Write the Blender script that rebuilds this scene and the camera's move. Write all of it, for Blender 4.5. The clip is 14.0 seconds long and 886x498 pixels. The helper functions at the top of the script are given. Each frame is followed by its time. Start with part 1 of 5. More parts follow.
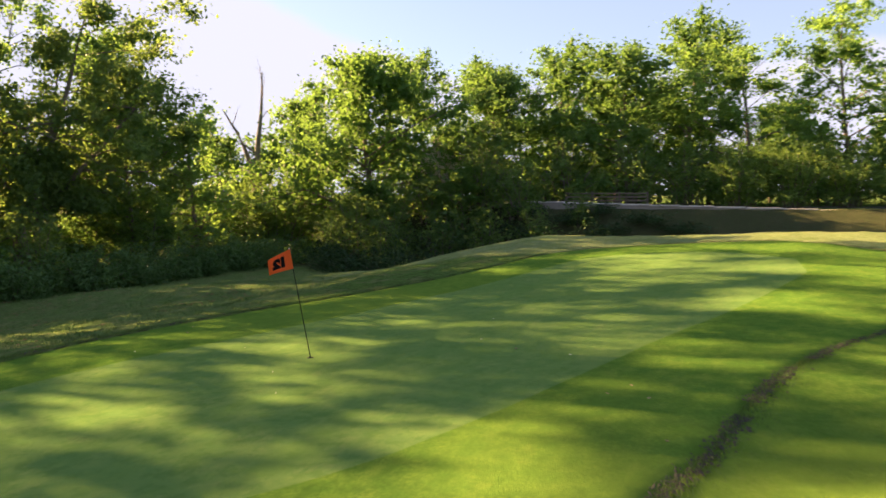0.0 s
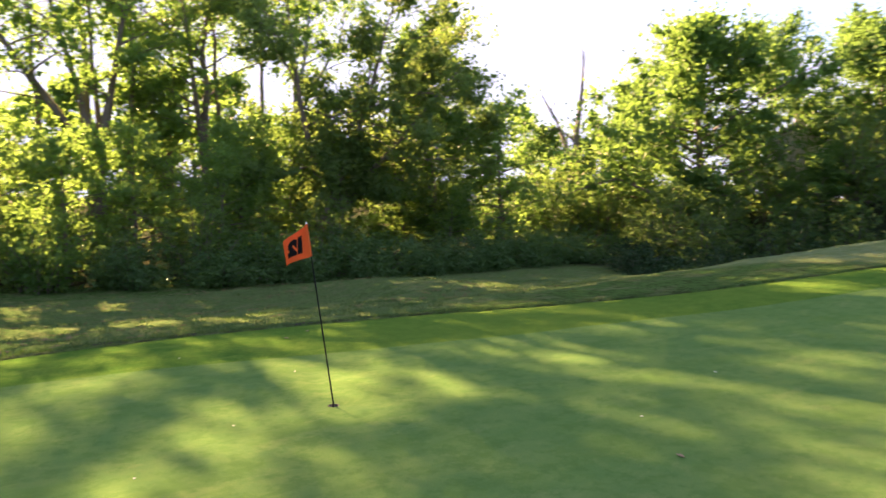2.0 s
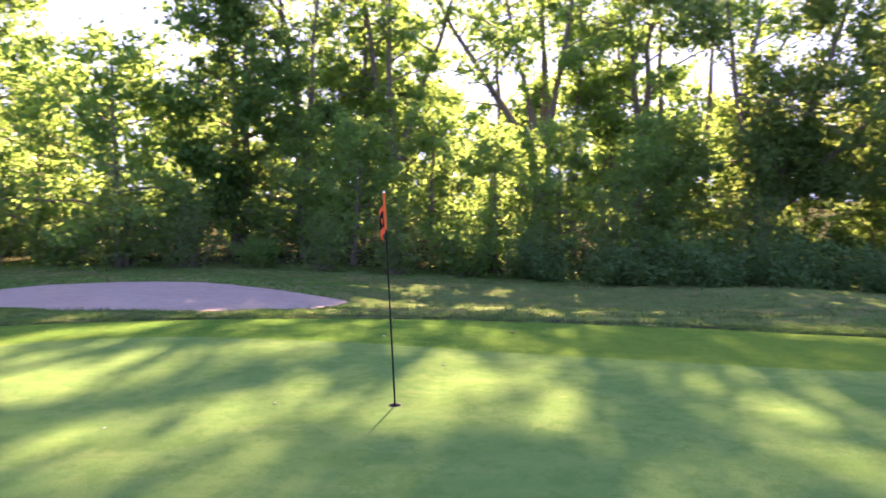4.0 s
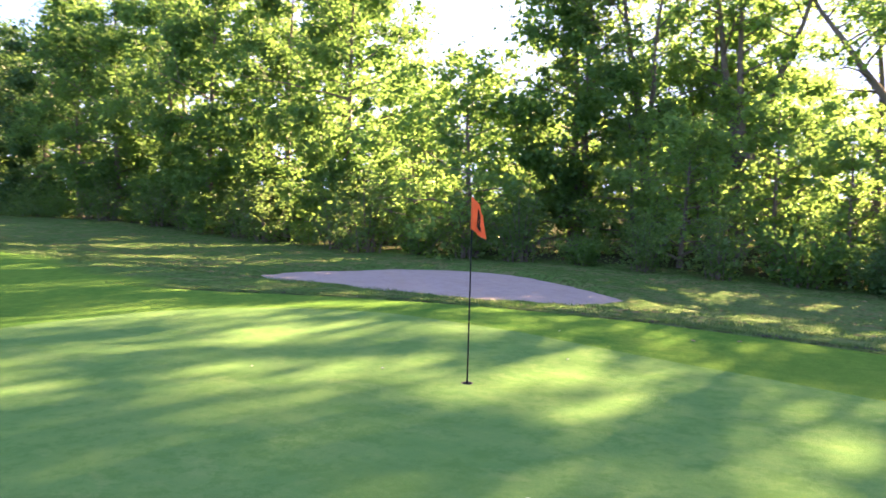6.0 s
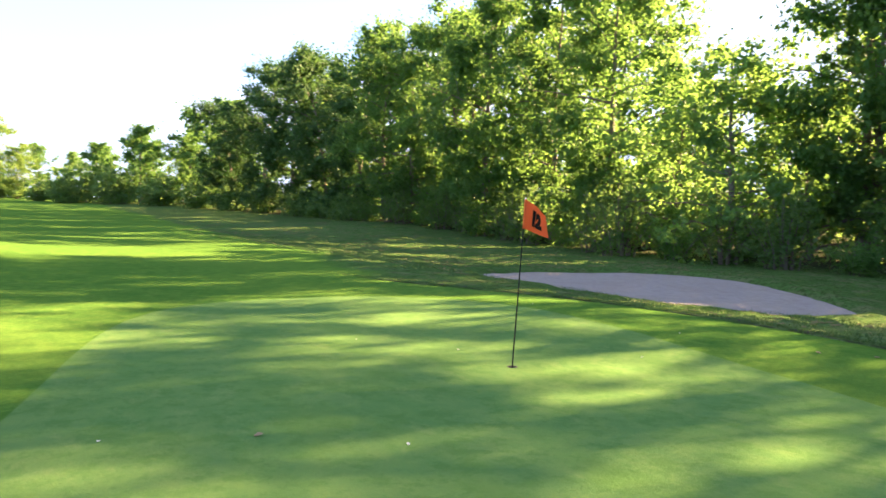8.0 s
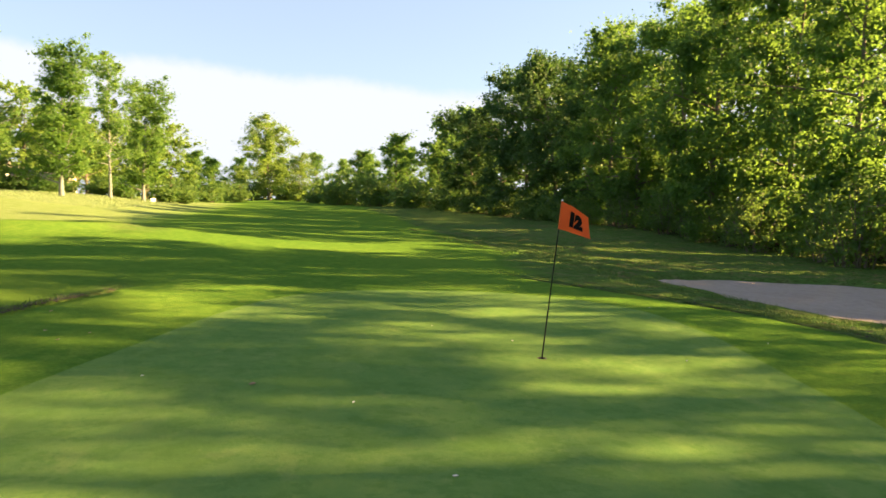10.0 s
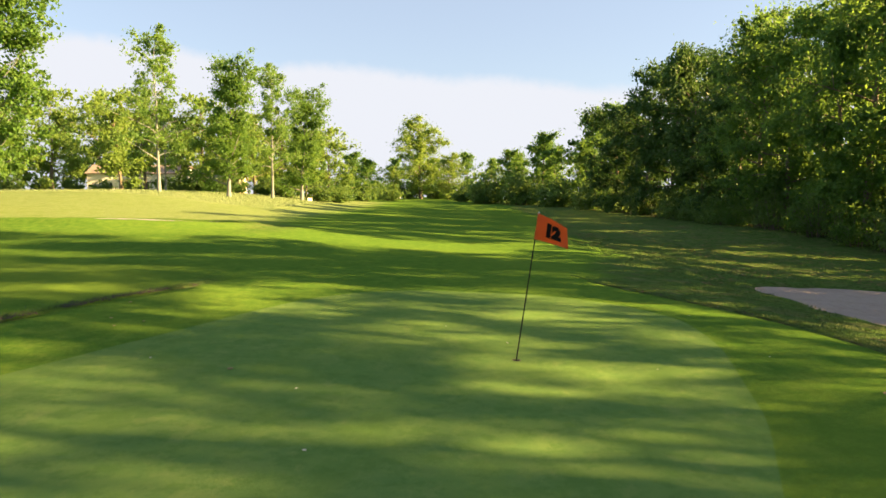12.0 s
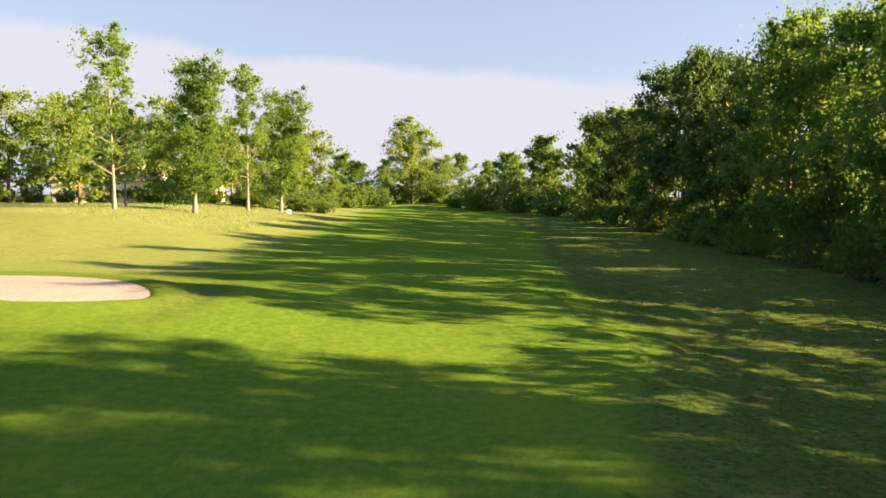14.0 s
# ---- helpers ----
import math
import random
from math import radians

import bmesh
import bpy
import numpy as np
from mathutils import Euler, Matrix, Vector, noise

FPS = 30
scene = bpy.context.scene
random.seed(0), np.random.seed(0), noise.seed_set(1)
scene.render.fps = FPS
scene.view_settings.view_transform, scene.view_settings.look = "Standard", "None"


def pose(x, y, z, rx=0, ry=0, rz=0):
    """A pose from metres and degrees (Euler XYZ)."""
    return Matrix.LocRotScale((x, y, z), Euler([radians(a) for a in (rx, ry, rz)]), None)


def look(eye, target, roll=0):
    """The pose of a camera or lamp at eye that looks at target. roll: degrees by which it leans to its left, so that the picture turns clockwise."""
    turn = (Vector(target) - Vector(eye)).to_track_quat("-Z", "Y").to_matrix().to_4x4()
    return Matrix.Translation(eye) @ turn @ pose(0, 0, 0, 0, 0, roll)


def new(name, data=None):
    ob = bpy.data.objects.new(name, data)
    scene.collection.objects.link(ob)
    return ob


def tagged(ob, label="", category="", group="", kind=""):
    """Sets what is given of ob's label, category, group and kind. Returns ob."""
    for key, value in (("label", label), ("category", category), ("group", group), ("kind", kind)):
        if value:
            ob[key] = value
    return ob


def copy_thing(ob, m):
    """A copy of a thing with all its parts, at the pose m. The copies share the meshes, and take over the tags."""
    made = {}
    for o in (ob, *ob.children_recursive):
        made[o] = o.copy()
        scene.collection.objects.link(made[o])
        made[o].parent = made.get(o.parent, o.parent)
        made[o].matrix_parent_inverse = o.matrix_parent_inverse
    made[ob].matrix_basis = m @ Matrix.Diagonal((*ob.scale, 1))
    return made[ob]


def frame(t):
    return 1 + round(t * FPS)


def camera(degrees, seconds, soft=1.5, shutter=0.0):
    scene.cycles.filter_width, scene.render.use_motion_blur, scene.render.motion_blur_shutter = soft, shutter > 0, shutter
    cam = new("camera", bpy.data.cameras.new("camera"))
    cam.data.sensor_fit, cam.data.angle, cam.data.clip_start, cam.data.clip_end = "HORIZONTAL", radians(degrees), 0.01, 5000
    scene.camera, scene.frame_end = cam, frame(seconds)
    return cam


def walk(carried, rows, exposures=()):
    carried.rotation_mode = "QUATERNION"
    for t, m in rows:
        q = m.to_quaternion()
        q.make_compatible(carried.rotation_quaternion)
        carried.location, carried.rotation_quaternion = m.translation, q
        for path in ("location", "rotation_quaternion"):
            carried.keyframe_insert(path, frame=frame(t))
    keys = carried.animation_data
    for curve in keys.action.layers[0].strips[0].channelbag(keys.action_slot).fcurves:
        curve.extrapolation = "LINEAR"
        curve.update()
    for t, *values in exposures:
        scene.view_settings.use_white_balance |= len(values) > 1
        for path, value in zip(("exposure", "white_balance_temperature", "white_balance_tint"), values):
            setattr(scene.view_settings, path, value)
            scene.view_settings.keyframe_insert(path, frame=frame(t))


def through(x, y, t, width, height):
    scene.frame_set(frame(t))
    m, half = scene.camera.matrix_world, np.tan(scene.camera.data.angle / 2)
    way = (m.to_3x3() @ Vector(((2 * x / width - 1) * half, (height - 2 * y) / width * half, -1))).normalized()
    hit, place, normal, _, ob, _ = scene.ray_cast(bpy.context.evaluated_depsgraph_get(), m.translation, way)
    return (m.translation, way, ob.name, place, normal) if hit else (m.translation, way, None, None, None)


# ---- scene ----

# ---------------- camera and its way ----------------
cam = camera(64.1, 14.0, soft=1.55, shutter=0.35)
PATH = [
    (0, (-7.728, 11.180, 3.147), (-3.699, 2.063, 2.347), -0.34),
    (0.5, (-7.633, 8.993, 2.929), (-2.776, 0.287, 2.147), -0.39),
    (1, (-7.595, 7.107, 2.801), (-1.935, -1.100, 2.012), -0.30),
    (1.5, (-7.409, 5.342, 2.634), (-0.585, -1.925, 1.853), -0.20),
    (2, (-7.169, 3.775, 2.437), (0.820, -2.188, 1.663), -0.03),
    (2.5, (-7.025, 2.455, 2.276), (1.840, -2.109, 1.516), 0.07),
    (3, (-6.882, 1.264, 2.150), (2.634, -1.716, 1.400), 0.18),
    (3.5, (-6.806, 0.197, 2.067), (3.083, -1.092, 1.323), 0.32),
    (4, (-6.826, -0.754, 2.065), (3.137, -0.334, 1.319), 0.28),
    (4.2, (-6.820, -1.124, 2.048), (3.093, -0.041, 1.301), 0.34),
    (6.3, (-6.662, -4.518, 2.144), (1.299, 1.483, 1.363), 0.17),
    (6.5, (-6.546, -4.827, 2.146), (1.140, 1.524, 1.372), -0.05),
    (7, (-6.192, -5.504, 2.121), (0.771, 1.634, 1.366), -0.14),
    (7.5, (-5.850, -6.254, 2.115), (0.335, 1.568, 1.373), -0.21),
    (8, (-5.425, -6.887, 2.121), (-0.051, 1.516, 1.393), -0.27),
    (8.2, (-5.232, -7.130, 2.111), (-0.198, 1.482, 1.399), -0.36),
    (10.3, (-2.962, -9.107, 2.087), (-1.231, 0.719, 1.413), -0.07),
    (10.5, (-2.721, -9.312, 2.090), (-1.279, 0.561, 1.413), -0.14),
    (11, (-2.132, -9.695, 2.118), (-1.418, 0.257, 1.441), -0.16),
    (11.5, (-1.540, -9.939, 2.125), (-1.470, 0.038, 1.449), -0.16),
    (12, (-1.043, -9.966, 2.287), (-1.043, 0.009, 1.593), -0.10),
    (12.5, (-0.643, -8.835, 3.415), (-0.633, 1.139, 2.696), -0.01),
    (13, (-0.326, -6.818, 4.648), (-0.311, 3.157, 3.888), 0.03),
    (13.5, (-0.350, -4.400, 5.020), (-0.300, 5.570, 4.255), 0.17),
    (14, (-0.198, -1.018, 5.134), (-0.133, 8.952, 4.359), 0.12),
]
EXPOSURES = [(0.0, 1.98, 6100, 20), (1.0, 2.28, 6050, 27), (2.0, 2.54, 5850, 29), (3.0, 2.88, 5600, 38), (4.2, 3.02, 5250, 48), (6.3, 3.10, 5150, 29), (8.2, 2.74, 5450, 16),
             (10.3, 2.02, 6350, 8), (12.0, 1.91, 6400, 9), (14.0, 1.78, 6350, 14)]
walk(cam, [(t, look(eye, target, roll)) for t, eye, target, roll in PATH], EXPOSURES)

# ---------------- sky, sun, exposure ----------------
SUN_BEARING, SUN_HEIGHT = 94.2, 21.3          # clockwise from +y, above the horizon

world = bpy.data.worlds.new("evening_sky")
scene.world = world
world.use_nodes = True
wn, wl = world.node_tree.nodes, world.node_tree.links
wn.clear()
w_out = wn.new("ShaderNodeOutputWorld")
sky = wn.new("ShaderNodeTexSky")
sky.sky_type, sky.sun_disc = "NISHITA", False
sky.sun_elevation, sky.sun_rotation = radians(SUN_HEIGHT), radians(SUN_BEARING)
sky.air_density, sky.dust_density, sky.ozone_density = 1.0, 1.2, 1.5
blue = wn.new("ShaderNodeBackground")
blue.inputs["Strength"].default_value = 0.054
pale = wn.new("ShaderNodeMixRGB")              # thin high haze over the blue
pale.inputs["Fac"].default_value = 0.36
pale.inputs["Color2"].default_value = (4.6, 4.75, 5.3, 1)
wl.new(sky.outputs["Color"], pale.inputs["Color1"])
wl.new(pale.outputs["Color"], blue.inputs["Color"])
cloud = wn.new("ShaderNodeBackground")
cloud.inputs["Color"].default_value = (0.93, 0.94, 1.0, 1)
cloud.inputs["Strength"].default_value = 0.25
# a bank of thin white cloud low over the horizon, reaching higher towards the sun
w_co = wn.new("ShaderNodeTexCoord")
w_xyz = wn.new("ShaderNodeSeparateXYZ")
wl.new(w_co.outputs["Generated"], w_xyz.inputs[0])
w_no = wn.new("ShaderNodeTexNoise")
w_no.inputs["Scale"].default_value, w_no.inputs["Detail"].default_value, w_no.inputs["Roughness"].default_value = 4.5, 9.0, 0.66
wl.new(w_co.outputs["Generated"], w_no.inputs["Vector"])


def w_math(op, a, b):
    n = wn.new("ShaderNodeMath")
    n.operation = op
    for i, v in enumerate((a, b)):
        if isinstance(v, (int, float)):
            n.inputs[i].default_value = v
        else:
            wl.new(v, n.inputs[i])
    return n.outputs[0]


w_sun = w_math("MAXIMUM", w_math("SUBTRACT", w_xyz.outputs["X"], 0.35), 0.0)
w_edge = w_math("ADD", w_math("MULTIPLY", w_xyz.outputs["X"], -0.07), 0.132)
w_edge = w_math("ADD", w_edge, w_math("MULTIPLY", w_sun, 0.5))
w_edge = w_math("ADD", w_edge, w_math("MULTIPLY", w_no.outputs["Fac"], 0.065))
w_ramp = wn.new("ShaderNodeMapRange")
w_ramp.interpolation_type = "SMOOTHSTEP"
w_ramp.inputs["From Min"].default_value, w_ramp.inputs["From Max"].default_value = 0.012, -0.010
wl.new(w_math("SUBTRACT", w_xyz.outputs["Z"], w_edge), w_ramp.inputs["Value"])
w_mix = wn.new("ShaderNodeMixShader")
wl.new(w_ramp.outputs["Result"], w_mix.inputs["Fac"])
wl.new(blue.outputs[0], w_mix.inputs[1])
wl.new(cloud.outputs[0], w_mix.inputs[2])
wl.new(w_mix.outputs[0], w_out.inputs["Surface"])

sun_data = bpy.data.lights.new("sun", "SUN")
sun_data.energy, sun_data.angle, sun_data.color = 10.0, radians(0.53), (1.0, 0.63, 0.25)
sun = new("sun", sun_data)
sb, se = radians(SUN_BEARING), radians(SUN_HEIGHT)
sun.matrix_world = look((0, 0, 60), (-math.sin(sb) * 60, -math.cos(sb) * 60, 60 - math.tan(se) * 60))


# ---------------- materials ----------------
class Nodes:
    """A short hand for building a node material."""

    def __init__(self, name):
        self.mat = bpy.data.materials.new(name)
        self.mat.use_nodes = True
        self.t = self.mat.node_tree
        self.t.nodes.clear()
        self.out = self.t.nodes.new("ShaderNodeOutputMaterial")

    def add(self, kind, **values):
        n = self.t.nodes.new(kind)
        for key, v in values.items():
            if key in ("operation", "blend_type", "data_type", "interpolation_type", "attribute_name", "noise_dimensions", "feature"):
                if key == "operation":
                    n.operation = v
                elif key == "blend_type":
                    n.blend_type = v
                elif key == "data_type":
                    n.data_type = v
                elif key == "interpolation_type":
                    n.interpolation_type = v
                elif key == "feature":
                    n.feature = v
                else:
                    n.attribute_name = v
            else:
                self.put(n, key.replace("_", " "), v)
        return n

    def put(self, n, key, v):
        s = n.inputs[int(key[1:])] if key[0] == "i" and key[1:].isdigit() else n.inputs[key]
        if isinstance(v, bpy.types.NodeSocket):
            self.t.links.new(v, s)
        else:
            s.default_value = v

    def math(self, op, a, b=0.0):
        return self.add("ShaderNodeMath", operation=op, i0=a, i1=b).outputs[0]

    def mix(self, f, a, b, blend="MIX"):
        n = self.t.nodes.new("ShaderNodeMixRGB")
        n.blend_type = blend
        self.put(n, "Fac", f), self.put(n, "Color1", a), self.put(n, "Color2", b)
        return n.outputs[0]

    def noise(self, co, scale, detail=4.0, rough=0.55):
        return self.add("ShaderNodeTexNoise", Vector=co, Scale=scale, Detail=detail, Roughness=rough).outputs["Fac"]

    def ramp(self, v, a, b, lo=0.0, hi=1.0):
        return self.add("ShaderNodeMapRange", interpolation_type="SMOOTHSTEP", Value=v, From_Min=a, From_Max=b, To_Min=lo, To_Max=hi).outputs[0]

    def attr(self, name):
        return self.add("ShaderNodeAttribute", attribute_name=name).outputs["Fac"]

    def co(self, squash=None):
        c = self.add("ShaderNodeTexCoord").outputs["Object"]
        if squash:
            c = self.add("ShaderNodeMapping", Vector=c, Scale=squash).outputs[0]
        return c

    def bump(self, h, strength, distance):
        return self.add("ShaderNodeBump", Height=h, Strength=strength, Distance=distance).outputs[0]

    def done(self, shader):
        self.t.links.new(shader, self.out.inputs["Surface"])
        return self.mat


def rgb(r, g, b):
    return (r, g, b, 1.0)


def leaf_material(name, dark, light, warm, through=0.45):
    """Leaves: each leaf its own shade, thin enough for the sun to shine through."""
    n = Nodes(name)
    isl = n.add("ShaderNodeNewGeometry").outputs["Random Per Island"]
    tree = n.add("ShaderNodeObjectInfo").outputs["Random"]
    patch = n.noise(n.co(), 0.7, 3.0)
    c = n.mix(isl, rgb(*dark), rgb(*light))
    c = n.mix(n.ramp(patch, 0.45, 0.7, 0.0, 0.55), c, rgb(*warm))
    c = n.mix(n.math("MULTIPLY", tree, 0.35), c, rgb(*light))
    body = n.add("ShaderNodeBsdfPrincipled", Base_Color=n.mix(0.25, c, rgb(dark[0] * 0.5, dark[1] * 0.5, dark[2] * 0.5)), Roughness=0.48)
    body.inputs["Specular IOR Level"].default_value = 0.12
    glow = n.add("ShaderNodeBsdfTranslucent", Color=n.mix(0.6, c, rgb(warm[0] * 1.4, warm[1] * 1.5, warm[2] * 0.9)))
    return n.done(n.add("ShaderNodeMixShader", i0=through, i1=body.outputs[0], i2=glow.outputs[0]).outputs[0])


LEAF = leaf_material("leaf", (0.046, 0.120, 0.034), (0.104, 0.212, 0.052), (0.165, 0.250, 0.052), 0.52)
# lighter, more see-through leaf copy, with sunlight put into its colour
LEAF_SUNLIT = leaf_material("leaf_sunlit", (0.076, 0.174, 0.054), (0.136, 0.262, 0.076), (0.225, 0.325, 0.066), 0.58)
# leaf colour darkened to hold the shade of the dip and bank
LEAF_DIP_SHADE = leaf_material("leaf_dip_shade", (0.020, 0.050, 0.020), (0.042, 0.085, 0.030), (0.05, 0.09, 0.03), 0.25)
LEAF_DARK = leaf_material("leaf_dark", (0.056, 0.128, 0.042), (0.116, 0.210, 0.064), (0.17, 0.235, 0.055), 0.52)
LEAF_POPLAR = leaf_material("leaf_poplar", (0.088, 0.184, 0.050), (0.152, 0.274, 0.070), (0.200, 0.288, 0.066), 0.50)
LEAF_ROAD = leaf_material("leaf_roadside", (0.052, 0.132, 0.042), (0.108, 0.215, 0.058), (0.160, 0.245, 0.052), 0.50)
LEAF_SPREAD = leaf_material("leaf_spreading", (0.066, 0.136, 0.044), (0.122, 0.212, 0.060), (0.185, 0.245, 0.056), 0.55)
LEAF_LIT = leaf_material("leaf_lit_shrub", (0.085, 0.165, 0.040), (0.140, 0.235, 0.056), (0.175, 0.245, 0.054), 0.40)
LEAF_GROVE = leaf_material("leaf_grove", (0.060, 0.142, 0.036), (0.120, 0.232, 0.050), (0.170, 0.262, 0.050), 0.48)
# darker, more opaque leaf copy; holds the far row's shaded side in its colour
LEAF_SHADE_SIDE = leaf_material("leaf_shade_side", (0.034, 0.082, 0.026), (0.070, 0.142, 0.042), (0.10, 0.165, 0.044), 0.32)
LEAF_YELLOW = leaf_material("leaf_yellow", (0.120, 0.204, 0.050), (0.178, 0.280, 0.066), (0.222, 0.294, 0.066), 0.48)
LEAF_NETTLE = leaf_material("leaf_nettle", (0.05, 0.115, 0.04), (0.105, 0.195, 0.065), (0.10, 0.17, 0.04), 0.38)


def bark_material(name, a, b):
    n = Nodes(name)
    co = n.co((1.0, 1.0, 0.18))
    ridges = n.noise(co, 14.0, 6.0, 0.65)
    blotch = n.noise(n.co(), 1.3, 3.0)
    c = n.mix(ridges, rgb(*a), rgb(*b))
    c = n.mix(n.ramp(blotch, 0.5, 0.72, 0.0, 0.5), c, rgb(0.10, 0.12, 0.06))
    s = n.add("ShaderNodeBsdfPrincipled", Base_Color=c, Roughness=0.9, Normal=n.bump(ridges, 0.8, 0.04))
    return n.done(s.outputs[0])


BARK = bark_material("bark", (0.06, 0.05, 0.035), (0.19, 0.16, 0.12))
BARK_PALE = bark_material("bark_pale", (0.11, 0.12, 0.115), (0.25, 0.27, 0.27))
BARK_DEAD = bark_material("bark_dead", (0.08, 0.07, 0.055), (0.22, 0.19, 0.16))


def turf_material():
    """Mown grass: putting green, collar and fairway, rough, long dry grass and bare earth, by the sheet's attributes."""
    n = Nodes("turf")
    co = n.co()
    blade = n.noise(co, 160.0, 2.0, 0.7)
    tuft = n.noise(co, 22.0, 4.0, 0.6)
    mid = n.noise(co, 3.2, 4.0)
    wide = n.noise(co, 0.45, 4.0)
    broad = n.noise(co, 0.09, 3.0)
    stripe = n.add("ShaderNodeTexWave", Vector=n.add("ShaderNodeMapping", Vector=co, Rotation=(0, 0, radians(17.5))).outputs[0], Scale=0.26, Distortion=0.6, Detail=2.0).outputs["Fac"]
    # putting green
    g = n.mix(n.ramp(mid, 0.3, 0.7), rgb(0.102, 0.182, 0.048), rgb(0.132, 0.208, 0.054))
    g = n.mix(n.ramp(stripe, 0.35, 0.65, 0.0, 0.20), g, rgb(0.088, 0.180, 0.036))
    g = n.mix(n.ramp(wide, 0.48, 0.75, 0.0, 0.45), g, rgb(0.136, 0.200, 0.048))
    g = n.mix(n.ramp(tuft, 0.35, 0.7, 0.16, 0.0), g, rgb(0.07, 0.15, 0.05))
    g = n.mix(n.ramp(n.noise(co, 4.2, 7.0, 0.72), 0.48, 0.60, 0.0, 0.58), g, rgb(0.074, 0.148, 0.032))
    g = n.mix(n.ramp(n.noise(n.co((1.0, 0.5, 1.0)), 1.5, 6.0, 0.72), 0.50, 0.60, 0.0, 0.42), g, rgb(0.086, 0.160, 0.032))
    g = n.mix(n.ramp(n.noise(n.co((1.0, 0.6, 1.0)), 2.6, 7.0, 0.75), 0.56, 0.66, 0.0, 0.38), g, rgb(0.180, 0.235, 0.075))
    # fairway and collar
    f = n.mix(n.ramp(mid, 0.3, 0.7), rgb(0.078, 0.170, 0.024), rgb(0.132, 0.226, 0.032))
    f = n.mix(n.ramp(tuft, 0.32, 0.68, 0.55, 0.0), f, rgb(0.042, 0.098, 0.014))
    weed = n.noise(co, 5.5, 6.0, 0.7)
    f = n.mix(n.ramp(weed, 0.52, 0.64, 0.0, 0.45), f, rgb(0.045, 0.105, 0.016))
    f = n.mix(n.ramp(n.noise(n.co((1.0, 0.6, 1.0)), 1.6, 7.0, 0.75), 0.54, 0.66, 0.0, 0.35), f, rgb(0.175, 0.245, 0.042))
    f = n.mix(n.ramp(broad, 0.45, 0.7, 0.0, 0.6), f, rgb(0.132, 0.206, 0.030))
    # rough: thin grass, straw and clippings
    r = n.mix(n.ramp(tuft, 0.3, 0.7), rgb(0.046, 0.110, 0.024), rgb(0.116, 0.180, 0.048))
    r = n.mix(n.ramp(n.noise(co, 1.1, 5.0, 0.65), 0.47, 0.64, 0.0, 0.60), r, rgb(0.170, 0.168, 0.080))
    r = n.mix(n.ramp(n.noise(n.co((1.0, 2.2, 1.0)), 4.0, 6.0, 0.75), 0.50, 0.58, 0.0, 0.75), r, rgb(0.032, 0.046, 0.014))
    # long dry grass
    d = n.mix(n.ramp(mid, 0.3, 0.7), rgb(0.235, 0.290, 0.150), rgb(0.180, 0.255, 0.105))
    d = n.mix(n.ramp(tuft, 0.35, 0.7, 0.5, 0.0), d, rgb(0.16, 0.18, 0.05))
    d = n.mix(n.ramp(n.noise(co, 0.9, 6.0, 0.7), 0.48, 0.66, 0.0, 0.6), d, rgb(0.115, 0.175, 0.04))
    d = n.mix(n.ramp(weed, 0.46, 0.62, 0.0, 0.55), d, rgb(0.13, 0.155, 0.05))
    # soil tone, set darker to carry the shade on the southern bank
    earth = n.mix(tuft, rgb(0.020, 0.019, 0.013), rgb(0.074, 0.066, 0.044))
    wob = n.math("MULTIPLY", n.math("SUBTRACT", tuft, 0.5), 0.9)
    c = n.mix(n.ramp(n.math("ADD", n.attr("rough"), wob), 0.25, 0.75), f, r)
    c = n.mix(n.ramp(n.math("ADD", n.attr("dry"), n.math("MULTIPLY", wob, 0.8)), 0.2, 0.8), c, d)
    c = n.mix(n.ramp(n.math("ADD", n.attr("green"), n.math("MULTIPLY", wob, 0.25)), 0.4, 0.6), c, g)
    c = n.mix(n.ramp(n.math("ADD", n.attr("bare"), n.math("MULTIPLY", wob, 0.9)), 0.45, 0.8, 0.0, 0.9), c, earth)
    c = n.mix(n.ramp(blade, 0.25, 0.75, 0.28, 0.0), c, rgb(0.04, 0.08, 0.015))
    lump = n.math("ADD", n.math("MULTIPLY", tuft, 0.7), n.math("MULTIPLY", blade, 0.3))
    coarse = n.math("ADD", 0.012, n.math("MULTIPLY", n.math("SUBTRACT", 1.0, n.attr("green")), n.math("ADD", 0.028, n.math("MULTIPLY", n.attr("rough"), 0.07))))
    b = n.t.nodes.new("ShaderNodeBump")
    n.put(b, "Height", lump), n.put(b, "Strength", 0.75), n.put(b, "Distance", coarse)
    s = n.add("ShaderNodeBsdfPrincipled", Base_Color=c, Roughness=0.75, Normal=b.outputs[0])
    s.inputs["Specular IOR Level"].default_value = 0.0
    n.put(s, "Sheen Weight", n.math("MULTIPLY", n.attr("green"), 0.02))   # close-mown nap
    s.inputs["Sheen Roughness"].default_value = 0.5
    s.inputs["Sheen Tint"].default_value = (0.55, 0.75, 0.45, 1)
    return n.done(s.outputs[0])


def blade_material(name, a, b):
    n = Nodes(name)
    isl = n.add("ShaderNodeNewGeometry").outputs["Random Per Island"]
    c = n.mix(isl, rgb(*a), rgb(*b))
    body = n.add("ShaderNodeBsdfPrincipled", Base_Color=c, Roughness=0.6)
    glow = n.add("ShaderNodeBsdfTranslucent", Color=c)
    return n.done(n.add("ShaderNodeMixShader", i0=0.35, i1=body.outputs[0], i2=glow.outputs[0]).outputs[0])


